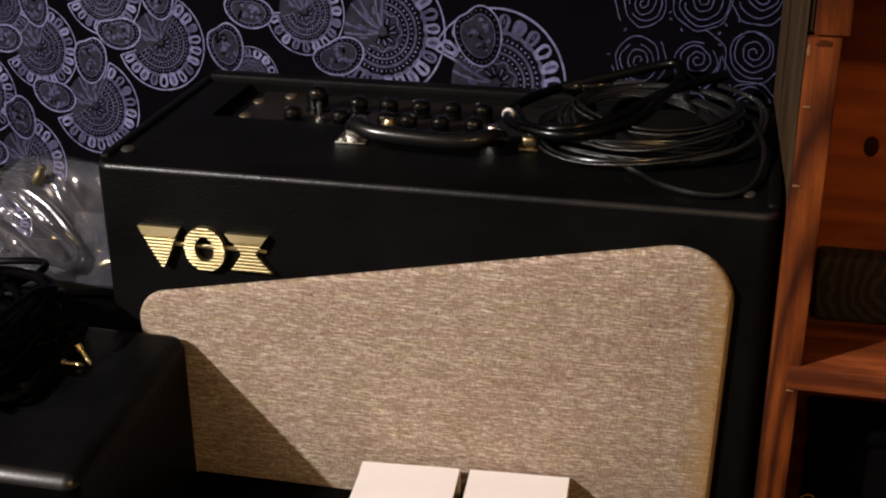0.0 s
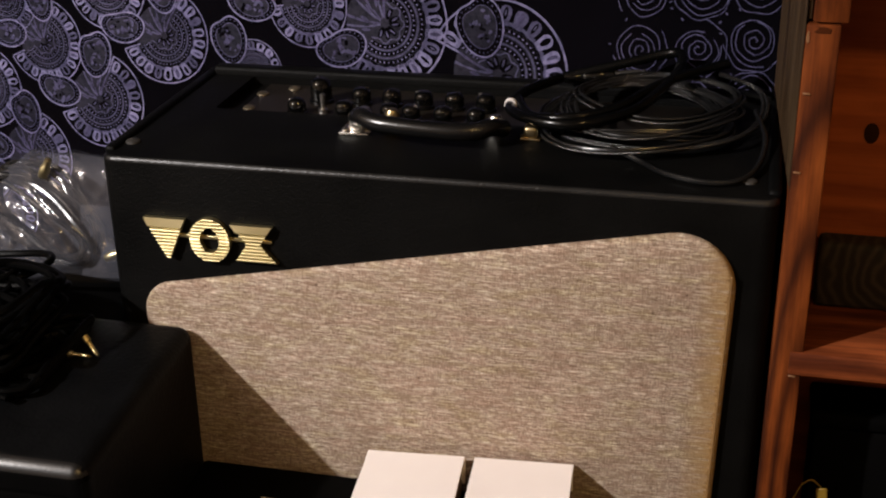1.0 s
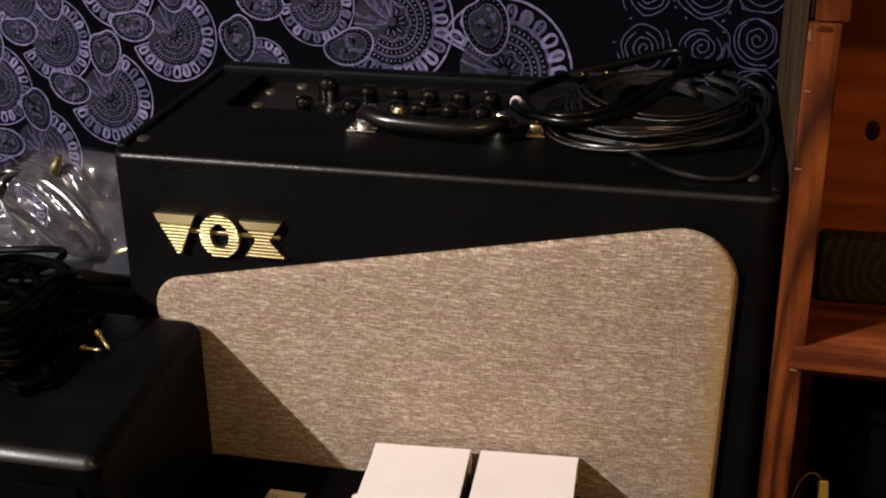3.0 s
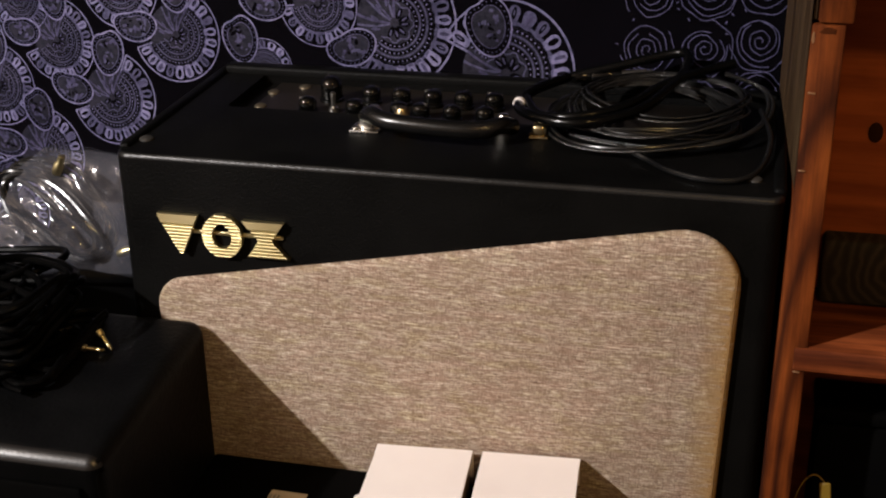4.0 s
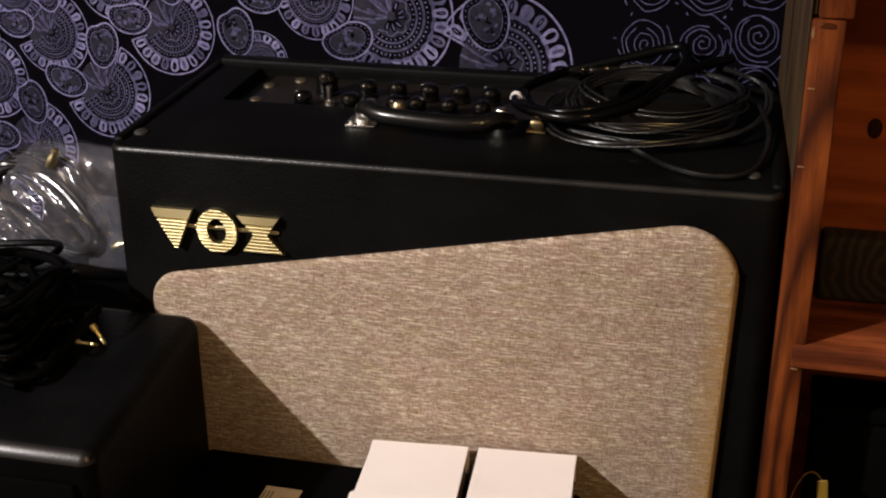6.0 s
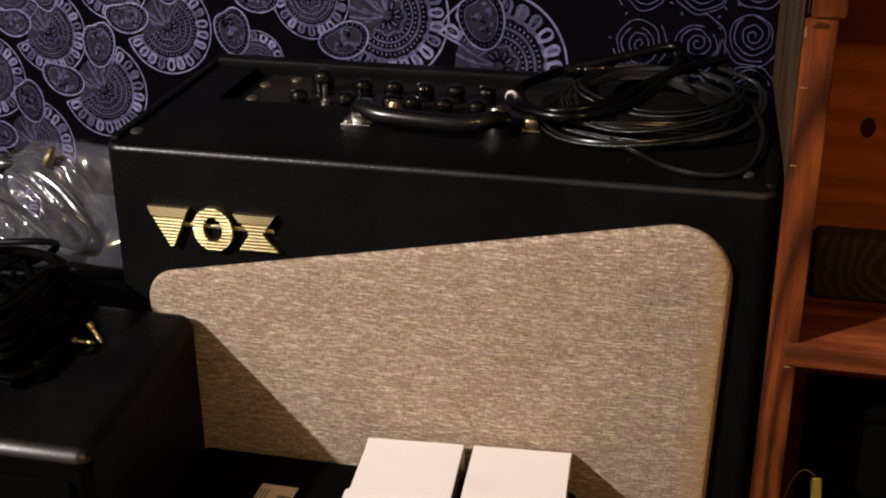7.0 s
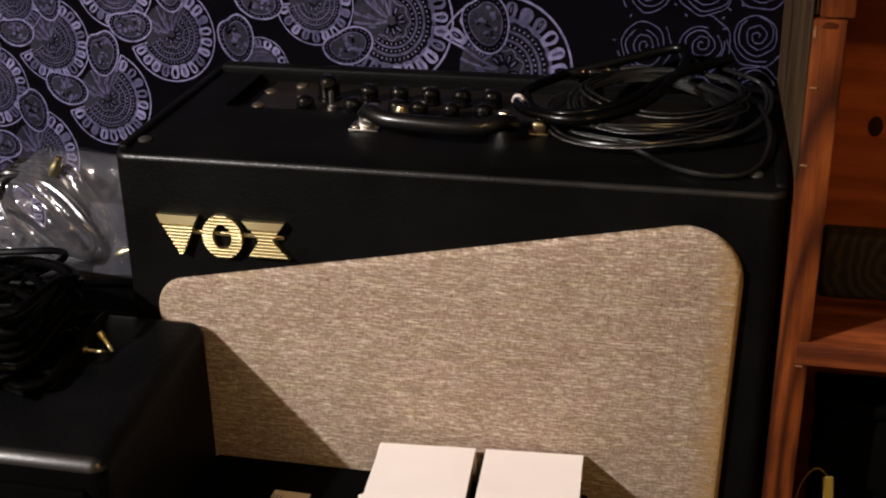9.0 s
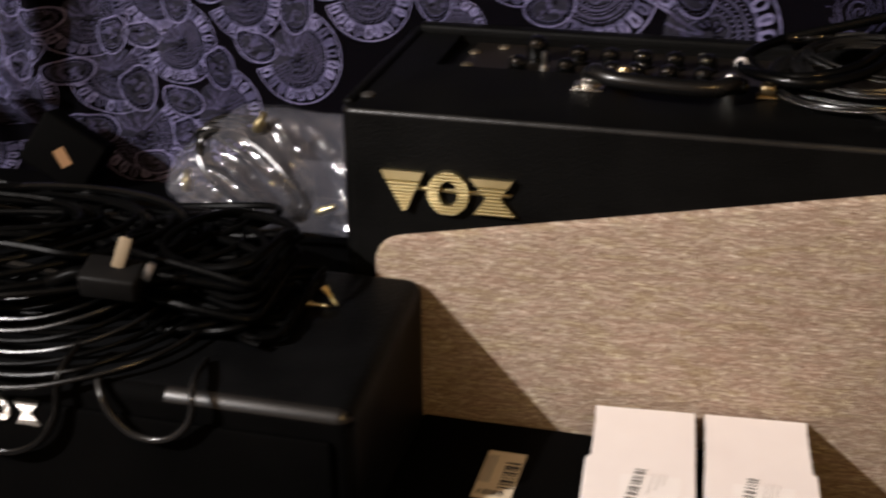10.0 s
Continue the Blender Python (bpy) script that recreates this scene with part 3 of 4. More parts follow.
def cabinet():
    bm = bmesh.new()
    plan = rrect(AX0, AX1, AY0, AY1, 0.012)
    loops = [[bm.verts.new((u, v, FLOOR + 0.012)) for u, v in plan]]
    e = 0.0042
    for k in range(5):
        a = radians(90 * k / 4)
        loops.append([bm.verts.new((u, v, ATOP - e + e * math.sin(a))) for u, v in inset(plan, e * (1 - math.cos(a)))])
    for a, b in zip(loops, loops[1:]):
        for i in range(len(a)):
            bm.faces.new((a[i], a[(i + 1) % len(a)], b[(i + 1) % len(b)], b[i]))
    bm.faces.new(loops[0])
    rim = [bm.verts.new((u, v, ATOP)) for u, v in rrect(PX0, PX1, PY0, PY1, 0.004, 3)]
    rim_edges = [bm.edges.new((rim[i], rim[(i + 1) % len(rim)])) for i in range(len(rim))]
    top = loops[-1]
    top_edges = [bm.edges.get((top[i], top[(i + 1) % len(top)])) for i in range(len(top))]
    bmesh.ops.triangle_fill(bm, use_beauty=True, edges=top_edges + rim_edges)
    low = [bm.verts.new((v.co.x, v.co.y, PZ)) for v in rim]
    for i in range(len(rim)):
        j = (i + 1) % len(rim)
        bm.faces.new((rim[i], rim[j], low[j], low[i]))
    bm.faces.new(low)
    return bm


amp_body = part("cabinet", cabinet(), VINYL, amp)
amp_body.data.materials.append(EDGE_BRIGHT)
# the front top edge gets a paler vinyl, its highlight put into the colour
for p in amp_body.data.polygons:
    if p.center.y < AY0 + 0.010 and ATOP - 0.0046 < p.center.z < ATOP - 0.0002:
        p.material_index = 1
grille_line = rounded([(-0.432, 0.5185, 0.024), (0.0125, 0.6035, 0.040), (0.001, 0.25, 0.03), (-0.425, 0.25, 0.03)], 10)
def fringe():
    """A worn edge of the cloth: a thin strip with a ragged inner side."""
    rnd = random.Random(21)
    bm = bmesh.new()
    rows = []
    for i in range(236):
        z = 0.262 + 0.0013 * i
        edge = 0.001 + (z - 0.25) * 0.0325 - 0.0030
        inner = edge - 0.0008 - rnd.choice((0.0006, 0.001, 0.0018, 0.004)) * rnd.uniform(0.3, 1.0)
        y = AY0 - 0.0064 + rnd.uniform(-0.0002, 0.0002)
        rows.append([bm.verts.new(p) for p in ((inner, y, z), (edge, y, z), (edge, AY0 - 0.005, z), (inner, AY0 - 0.005, z))])
    for a, b in zip(rows, rows[1:]):
        for k in range(4):
            n = (k + 1) % 4
            bm.faces.new((a[k], a[n], b[n], b[k]))
    bm.faces.new(rows[0])
    bm.faces.new(rows[-1])
    bmesh.ops.recalc_face_normals(bm, faces=bm.faces[:])
    return bm


part("frayed_edge", fringe(), FRAY, amp, "ochre frayed edge of the cloth")
part("grille_cloth", slab(grille_line, 0.006, 0.004, lambda u, v, w: (u, AY0 - w, v)), GRILLE, amp, "beige and brown woven grille cloth")
for x0, x1 in ((AX0 - 0.0005, AX0 + 0.0085), (AX1 - 0.0085, AX1 + 0.0005)):
    part("side_bead", box(x0, x1, AY0 + 0.012, AY1 - 0.004, ATOP - 0.006, ATOP + 0.003, 0.003, 3), VINYL, amp)
part("back_lip", box(AX0 + 0.006, AX1 - 0.006, PY1 + 0.001, AY1 - 0.001, ATOP - 0.006, ATOP + 0.007, 0.003, 3), VINYL, amp)
part("control_panel", box(PX0 + 0.016, PX1 - 0.004, PY0 + 0.002, PY1 - 0.002, PZ, PZ + 0.0025, 0.0006, 1), PANEL, amp, "scuffed dark bronze control panel")
for x, y in ((-0.444, 0.778), (0.014, 0.780)):
    part("corner_rivet", lathe([(0.0058, 0), (0.0055, 0.0012), (0.0035, 0.0024), (0, 0.0028)], 16, None, Matrix.Translation((x, y, ATOP))), SCUFFED, amp, "scuffed metal rivet")
for x, y in ((-0.394, 0.925), (-0.392, 0.887), (-0.372, 0.944)):
    part("panel_screw", lathe([(0.0055, 0), (0.0052, 0.001), (0.003, 0.0022), (0, 0.0024)], 14, None, Matrix.Translation((x, y, PZ + 0.0025))), DULLBRASS, amp, "dull metal screw head")
for x in (AX0 + 0.05, AX1 - 0.05):
    for y in (AY0 + 0.04, AY1 - 0.04):
        part("foot", lathe([(0.018, 0), (0.018, 0.009), (0.015, 0.012)], 16, None, Matrix.Translation((x, y, FLOOR))), RUBBER, amp)


def knob(x, y, r, tall, turn):
    """A ribbed black knob with a domed top and a small metal pointer."""
    m = Matrix.Translation((x, y, PZ + 0.0025))
    k = part("knob", lathe([(r * 1.12, 0), (r * 1.12, 0.0022), (r * 0.98, 0.003), (r * 1.0, tall * 0.55), (r * 0.93, tall * 0.75), (r * 0.76, tall * 0.90), (r * 0.45, tall * 0.98), (0, tall)], 24, None, m), GLOSSBLACK, amp, "gloss black knob")
    bm = moved(box(-0.0005, 0.0005, r * 0.25, r * 0.80, tall * 0.86, tall * 0.99, 0.0003, 1), m @ pose(0, 0, 0, 0, 0, turn))
    part("pointer", bm, SILVER, k, "worn metal pointer")


for i, x in enumerate((-0.338, -0.303, -0.277, -0.250, -0.224, -0.198)):
    knob(x, 0.914, 0.0080 if i else 0.0092, 0.0145 if i else 0.021, (40, -70, 160, 110, -30, 75)[i])
for i, x in enumerate((-0.348, -0.308, -0.270, -0.252, -0.226, -0.199)):
    knob(x, 0.880, 0.0076, 0.0135, (120, -20, 50, -110, 170, 20)[i])
part("toggle", lathe([(0.004, 0), (0.004, 0.004), (0.0018, 0.005), (0.0024, 0.016), (0, 0.018)], 12, None, Matrix.Translation((-0.327, 0.884, PZ + 0.0025))), CHROME, amp, "small chrome switch")

# the strap handle with its metal ends
grip = part("handle", tube([(-0.283, 0.834, 0.633), (-0.276, 0.822, 0.638), (-0.258, 0.811, 0.637), (-0.210, 0.806, 0.636), (-0.186, 0.809, 0.636), (-0.174, 0.818, 0.637), (-0.168, 0.832, 0.632)], 0.0068, 14), RUBBER_GLOSS, amp, "black rubber carrying handle")
for x, y, w, mt, text, tall in ((-0.283, 0.833, 0.012, CHROME, "nickel handle bracket", 0.016), (-0.148, 0.841, 0.0075, BRASS, "brass handle bracket", 0.011)):
    bm = box(x - w, x + w, y - w * 0.9, y + w, ATOP, ATOP + 0.0022, 0.0008, 2)
    box(x - 0.0055, x + 0.0055, y - 0.006, y + 0.008, ATOP + 0.001, ATOP + tall, 0.003, 3, bm)
    lathe([(0.003, 0), (0.003, 0.001), (0.0015, 0.0018), (0, 0.002)], 12, bm, Matrix.Translation((x - w * 0.7, y - w * 0.3, ATOP + 0.0022)))
    part("bracket", bm, mt, grip, text)
for x, y, mt in ((-0.2795, 0.842, CHROME), (-0.257, 0.842, BRASS), (-0.176, 0.841, CHROME)):
    part("end_cap", lathe([(0.0058, 0), (0.0062, 0.004), (0.0060, 0.013), (0.004, 0.0165), (0, 0.017)], 16, None, Matrix.Translation((x, y, ATOP))), mt, grip, "polished metal cap")

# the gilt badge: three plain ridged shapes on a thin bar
badge = part("badge_bar", box(-0.418, -0.325, AY0 - 0.0022, AY0, 0.5615, 0.5645, 0.0005, 1), GOLD, amp, "thin gilt bar")


def ridged(rows, cols, place, closed=False, front=AY0, pitch=0.0027, plain=9.9):
    """A gilt plate whose face swells in level ridges; place(i, j) gives x and z on a grid of rows and columns."""
    bm = bmesh.new()
    pts = [[place(i / rows, j / cols) for j in range(cols if closed else cols + 1)] for i in range(rows + 1)]
    face = [[bm.verts.new((x, front - 0.0044 - (0.0022 - 0.0016 * min(1.0, (z - plain) / 0.0065) if z > plain else 0.0019 * abs(math.sin((z - 0.5445) / pitch * math.pi)) ** 0.8), z)) for x, z in row] for row in pts]
    back = [[bm.verts.new((x, front - 0.0006, z)) for x, z in row] for row in pts]
    n = len(pts[0])
    span = range(n) if closed else range(n - 1)
    for i in range(rows):
        for j in span:
            k = (j + 1) % n
            bm.faces.new((face[i][j], face[i][k], face[i + 1][k], face[i + 1][j]))
            bm.faces.new((back[i][j], back[i + 1][j], back[i + 1][k], back[i][k]))
        if not closed:
            for e in (0, n - 1):
                bm.faces.new((face[i][e], face[i + 1][e], back[i + 1][e], back[i][e]))
    for e in (0, rows):
        for j in span:
            k = (j + 1) % n
            bm.faces.new((face[e][j], back[e][j], back[e][k], face[e][k]))
    return bm


def wedge(i, j):
    z = 0.546 + 0.031 * i
    a, b = -0.408 - 0.0165 * i, -0.405 + 0.0135 * i
    return a + (b - a) * j, z


def ring(i, j):
    k, a = 0.48 + 0.52 * i, 2 * math.pi * j
    return -0.3725 + 0.0158 * k * math.cos(a), 0.562 + 0.0175 * (k if i > 0.5 else k * 1.15) * math.sin(a)


def hourglass(i, j):
    z = 0.547 + 0.0290 * i
    w = 0.0055 + 0.0110 * abs(2 * i - 1) ** 1.1
    return -0.338 + w * (2 * j - 1) + 0.003 * (0.5 - i), z


part("badge_wedge", ridged(110, 6, wedge, plain=0.5705), GOLD, badge, "ridged gilt wedge")
part("badge_ring", ridged(30, 180, ring, True), GOLD, badge, "ridged gilt ring")
part("badge_hourglass", ridged(110, 6, hourglass, plain=0.5705), GOLD, badge, "ridged gilt hourglass")

# ---- shelf unit ----
shelf = thing("wooden_shelf", (0.2, 0.85, FLOOR), "red-stained pine shelf unit of rough boards beside the amplifier", "shelf")


def post(x0, x1, z0, z1, back, lean=0.0):
    """An upright board, skewed in plan to fit the camera's view; lean: its drift to one side for each metre of height.
    """
    plan = [(x0, 0.735), (x1, 0.735), (x1, 0.974), (back, 0.974)]
    bm = bmesh.new()
    lo = [bm.verts.new((x - lean * (z1 - z0) * (y < 0.9), y, z0)) for x, y in plan]
    hi = [bm.verts.new((x, y, z1)) for x, y in plan]
    bm.faces.new(lo)
    bm.faces.new(hi)
    for i in range(4):
        bm.faces.new((lo[i], lo[(i + 1) % 4], hi[(i + 1) % 4], hi[i]))
    bmesh.ops.bevel(bm, geom=bm.edges[:], offset=0.0016, segments=2, profile=0.5, affect="EDGES")
    return bm


def side_wedge():
    """A sliver against the upright, standing off towards the wall; shaped to fit the camera's view as its grey side
    face.
    """
    bm = bmesh.new()
    plan = [(0.0396, 0.7372), (0.0366, 0.974), (0.0292, 0.974)]
    lo = [bm.verts.new((x, y, 0.632)) for x, y in plan]
    hi = [bm.verts.new((x + 0.003, y, 1.85)) for x, y in plan]
    bm.faces.new(lo)
    bm.faces.new(hi)
    for i in range(3):
        bm.faces.new((lo[i], lo[(i + 1) % 3], hi[(i + 1) % 3], hi[i]))
    return bm


part("upright", post(0.0405, 0.0612, FLOOR, 0.7455, 0.0372, 0.0085), PINE, shelf)
part("upright", post(0.0440, 0.0655, 0.7465, 1.85, 0.0385), PINE, shelf)
part("outer_batten", side_wedge(), PINE_SIDE, shelf, "grey side face of the upright")
part("outer_batten", box(0.0404, 0.0434, 0.739, 0.970, 0.7475, 1.85, 0.0006, 1), PINE_SIDE, shelf, "grey side face of the upright")
part("upright", box(0.90, 0.92, 0.735, 0.974, FLOOR, 1.85, 0.002), PINE, shelf)
for z, x0 in ((0.500, 0.0505), (0.788, 0.0660), (1.30, 0.0660), (1.83, 0.0660)):
    part("shelf_board", box(x0, 0.90, 0.733, 0.833, z, z + 0.0175, 0.0014), PINE_X, shelf)
part("back_board", box(0.0620, 0.90, 0.834, 0.850, 0.5180, 0.787, 0.001, 1), PINE_BACK, shelf)
part("back_board", box(0.0620, 0.90, 0.834, 0.850, FLOOR, 0.499, 0.001, 1), PINE_BACK, shelf)
part("back_board", box(0.0660, 0.90, 0.834, 0.850, 0.806, 1.82, 0.001, 1), PINE_BACK, shelf)
knot = part("knot", lathe([(0.0085, 0), (0.0085, 0.0004), (0.006, 0.0008), (0, 0.0009)], 20, None, Matrix.Translation((0.0955, 0.834, 0.644)) @ pose(0, 0, 0, 90, 0, 0) @ Matrix.Diagonal((0.62, 0.9, 1, 1))), KNOTWOOD, shelf, "dark knot in the wood")
for x, z, w, h, mt, text in ((0.0515, 0.7418, 0.0072, 0.0028, STAIN, "dark chipped patch in the wood"), (0.0418, 0.7365, 0.0012, 0.0046, NAIL, "bright splintered edge")):
    ragged = bmesh.new()
    chip = random.Random(int(z * 1e4))
    edge = [(w * math.cos(2 * math.pi * i / 14) * chip.uniform(0.6, 1.1), h * math.sin(2 * math.pi * i / 14) * chip.uniform(0.6, 1.1)) for i in range(14)]
    lo, hi = [ragged.verts.new((x + u, 0.7352, z + v)) for u, v in edge], [ragged.verts.new((x + 0.9 * u, 0.7346, z + 0.9 * v)) for u, v in edge]
    ragged.faces.new(lo)
    ragged.faces.new(hi)
    for i in range(14):
        ragged.faces.new((lo[i], lo[(i + 1) % 14], hi[(i + 1) % 14], hi[i]))
    part("chip", ragged, mt, shelf, text)
# flat pale plates with the nails' glints put into their colour
for x, z in ((0.0440, 0.701), (0.0428, 0.648), (0.0530, 0.4985)):
    part("nail", moved(box(-0.0022, 0.0026, -0.0004, 0.0006, -0.0007, 0.0006, 0.0003, 1), pose(x, 0.7345, z, 0, 4, 0)), NAIL, shelf, "small pale plate painted as a nail's glint")

block = tagged(part("wood_block", box(0.067, 0.165, 0.808, 0.831, 0.5176, 0.5685, 0.004, 3), ENDGRAIN, None), "dark stained wooden block lying on the pine shelf", "wood block")
# black box added under the shelf to stand in for the deep shade there
gap_fill = thing("storage_crate", (0.3, 0.84, FLOOR), "black filler box added to darken the gap under the pine shelf", "crate")
part("body", box(0.075, 0.60, 0.785, 0.830, FLOOR, 0.43, 0.006, 2), CASE, gap_fill)
part("rim", box(0.073, 0.602, 0.783, 0.832, 0.431, 0.443, 0.003, 2), CASE, gap_fill)
strap = thing("yellow_strap", (0.085, 0.755, FLOOR), "yellow plastic strap standing under the shelf", "strap")
part("strap", moved(box(-0.0040, 0.0040, -0.001, 0.001, 0, 0.2055, 0.0009, 1), pose(0.1035, 0.757, FLOOR + 0.001, 0, -5.5, 0)), YELLOW, strap)
part("cord", tube([(0.062, 0.757, 0.372), (0.0655, 0.757, 0.387), (0.071, 0.757, 0.3985), (0.077, 0.757, 0.4015), (0.083, 0.7575, 0.396)], 0.0006, 6), YELLOW, strap)

# ---- the low black case and the boxes ----
CT = 0.373
case = thing("black_case", (-0.2, 0.55, FLOOR), "low black case with a barcode sticker, standing before the amplifier", "case")
body = part("body", box(-0.392, -0.091, 0.30, 0.734, FLOOR, CT - 0.030, 0.005, 3), CASE, case)
lid = part("lid", box(-0.393, -0.090, 0.299, 0.735, CT - 0.028, CT, 0.005, 3), CASE, case)
for x in (-0.33, -0.15):
    part("latch", box(x - 0.02, x + 0.02, 0.293, 0.300, CT - 0.06, CT - 0.01, 0.002, 2), CHROME, case, "metal latch")


def bars(place, w, h, count, parent, seed, ink):
    """A block of upright printed bars of uneven width."""
    rnd = random.Random(seed)
    first = None
    u = -w / 2
    while u < w / 2 - w / count:
        t = w / count * rnd.choice((0.4, 0.7, 1.0, 1.5))
        first = part("printed_bar", moved(box(u, min(u + t, w / 2), -h / 2, h / 2, 0, 0.00025, 0, 1), place), ink, parent)
        u += t + w / count * rnd.choice((0.5, 0.8, 1.2))
    return first


sticker = part("sticker", moved(box(-0.0145, 0.0145, -0.031, 0.031, 0, 0.0004, 0, 1), pose(-0.314, 0.661, CT + 0.0002, 0, 0, -1)), CREAM, lid, "cream paper barcode sticker")
bars(pose(-0.3065, 0.662, CT + 0.0006, 0, 0, 89), 0.034, 0.011, 16, sticker, 3, INK)
bars(pose(-0.3150, 0.638, CT + 0.0006, 0, 0, -1), 0.022, 0.006, 14, sticker, 4, INK)
for k in range(3):
    part("printed_line", moved(box(-0.018, 0.018, -0.0007, 0.0007, 0, 0.00025, 0, 1), pose(-0.3265 + 0.003 * k, 0.668, CT + 0.0006, 0, 0, 89)), INK_GREY, sticker)


def white_box(x, y, turn, seed, flip, out):
    """A carton whose sleeve stands out on one side (out: -1 or 1), so that the brown tray shows behind it."""
    m = pose(x, y, CT, 0, 0, turn)
    b = thing("white_box", (x, y, CT), "small white cardboard box with a barcode label, on the black case", "box", "boxes on the case")
    part("tray", moved(box(-0.0345, 0.0345, -0.074, 0.0675, 0, 0.0296, 0.001, 1), m), CARD_BROWN, b, "brown cardboard inner tray")
    x0, x1 = sorted((-out * 0.0370, out * 0.0412))
    part("sleeve", moved(box(x0, x1, -0.078, 0.000, 0.0004, 0.0300, 0.0009, 2), m), CARD_WHITE, b)
    x0, x1 = sorted((-out * 0.0370, out * 0.0405))
    top = bmesh.new()
    plan = [(x0, -0.0778), (x1, -0.0778)]
    if out > 0:
        plan += [(x1, 0.000), (0.0370, 0.0015), (0.0366, 0.0560), (0.0376, 0.0575), (0.0376, 0.0700), (x0, 0.0700)]
    else:
        plan += [(x1, 0.0700), (-0.0376, 0.0700), (-0.0376, 0.0575), (-0.0366, 0.0560), (-0.0370, 0.0015), (x0, 0.000)]
    lo = [top.verts.new((u, v, 0.0300)) for u, v in plan]
    hi = [top.verts.new((u, v, 0.0316)) for u, v in plan]
    top.faces.new(lo)
    top.faces.new(hi)
    for k in range(len(plan)):
        n = (k + 1) % len(plan)
        top.faces.new((lo[k], lo[n], hi[n], hi[k]))
    bmesh.ops.bevel(top, geom=top.edges[:], offset=0.0004, segments=1, affect="EDGES")
    lid_part = part("lid", moved(top, m), CARD_WHITE, b)
    part("back_flap", moved(box(-0.0372, 0.0372, 0.0682, 0.0698, 0.008, 0.0299, 0.0005, 1), m), CARD_WHITE, b)
    part("side_flap", moved(box(-0.0006, 0.0006, -0.030, 0.030, 0.001, 0.0298, 0.0003, 1), m @ pose(out * 0.0362, 0.034, 0, 0, -out * 3, 0)), CARD_BROWN, b, "brown inner face of the card")
    tag = part("label", moved(box(-0.021, 0.021, -0.032, 0.017, 0, 0.0002, 0, 1), m @ pose(flip, -0.036, 0.0317, 0, 0, 0)), PAPER, lid_part, "white paper label")
    bars(m @ pose(flip - 0.010, -0.030, 0.0320, 0, 0, 80), 0.040, 0.0075, 19, tag, seed, INK_GREY)
    for k in range(3):
        part("printed_line", moved(box(-0.012 + 0.006 * k, 0.014, -0.0003, 0.0003, 0, 0.0002, 0, 1), m @ pose(flip + 0.0 + 0.0042 * k, -0.030, 0.0320, 0, 0, 80)), INK_PALE, tag)


white_box(-0.2090, 0.659, 4.5, 11, 0.006, -1)
white_box(-0.1285, 0.665, 4.0, 12, 0.003, 1)

# ---- the speaker box with the heap of cables ----
cab = thing("black_speaker_box", (-0.7, 0.65, FLOOR), "black moulded speaker box with rounded edges, covered with cables", "speaker")


def shell():
    bm = box(-1.12, -0.3910, 0.5535, 0.7395, FLOOR + 0.01, 0.4785, 0.012, 5)
    for v in bm.verts:
        if v.co.z > 0.40:
            v.co.z += 0.0145 * (v.co.y - 0.5535) / 0.19
    # cut where the cables' shade begins: beyond it the front edge stays matte black
    bmesh.ops.bisect_plane(bm, geom=bm.verts[:] + bm.edges[:] + bm.faces[:], plane_co=(-0.525, 0, 0), plane_no=(1, 0, 0))
    return bm


part("body", shell(), VINYL_WORN, cab)
cab_body = cab.children[0]
cab_body.data.materials.append(EDGE_GLOSS)
cab_body.data.materials.append(CASE)
# the highlight is set by material: gloss on this strip, black elsewhere in front
for p in cab_body.data.polygons:
    if p.normal.y < -0.45 and p.center.z > 0.46:
        p.material_index = 1 if p.center.x > -0.525 and p.normal.z > 0.4 else 2
    elif p.normal.y < -0.75:
        p.material_index = 2
part("front_grille", box(-1.10, -0.405, 0.549, 0.5545, FLOOR + 0.03, 0.458, 0.004, 2), CASE, cab, "black cloth front")
for x in (-1.08, -0.44):
    for y in (0.58, 0.71):
        part("foot", lathe([(0.015, 0), (0.015, 0.009), (0.012, 0.012)], 14, None, Matrix.Translation((x, y, FLOOR))), RUBBER, cab)
# black box added as support for the bag and adapter, in place of piled cables
backcase = thing("flight_case", (-0.75, 0.86, FLOOR), "plain black box added behind the speaker box to carry bags and cables", "case")
part("body", box(-1.15, -0.470, 0.750, 0.945, FLOOR, 0.462, 0.006, 2), CASE, backcase)

heap = thing("cable_heap", (-0.68, 0.65, 0.48), "tangled heap of coiled black cables on the speaker box", "cables")
rnd = random.Random(7)
for k in range(30):
    cx, cy = -0.70 + rnd.gauss(0, 0.035), 0.680 + rnd.gauss(0, 0.012)
    rx, ry = rnd.uniform(0.10, 0.165), rnd.uniform(0.045, 0.078)
    lift = 0.487 + 0.0016 * k + rnd.uniform(0, 0.006)
    tip, ph, wob = rnd.uniform(-0.10, 0.16), rnd.uniform(0, 6.28), rnd.uniform(0.004, 0.014)
    r = rnd.choice((0.0022, 0.0026, 0.0026, 0.003, 0.0036))
    pts = []
    for i in range(14):
        a = 2 * math.pi * i / 14
        x = cx + rx * math.cos(a) + wob * math.sin(3 * a + ph)
        y = cy + ry * math.sin(a) + wob * 0.5 * math.cos(2 * a + ph)
        z = lift + tip * (y - cy) * 0.6 + 0.006 * math.sin(2 * a + ph)
        pts.append((x, min(max(y, 0.596 + 0.0008 * k), 0.80), max(z, 0.479 + 0.063 * (min(y, 0.7395) - 0.5535) + r + 0.001)))
    part("cable", tube(pts, r, 8, None, True, 5), (RUBBER_DARKENED, RUBBER_DARKENED, RUBBER, RUBBER_DARKENED, RUBBER_DARKENED)[k % 5], heap)
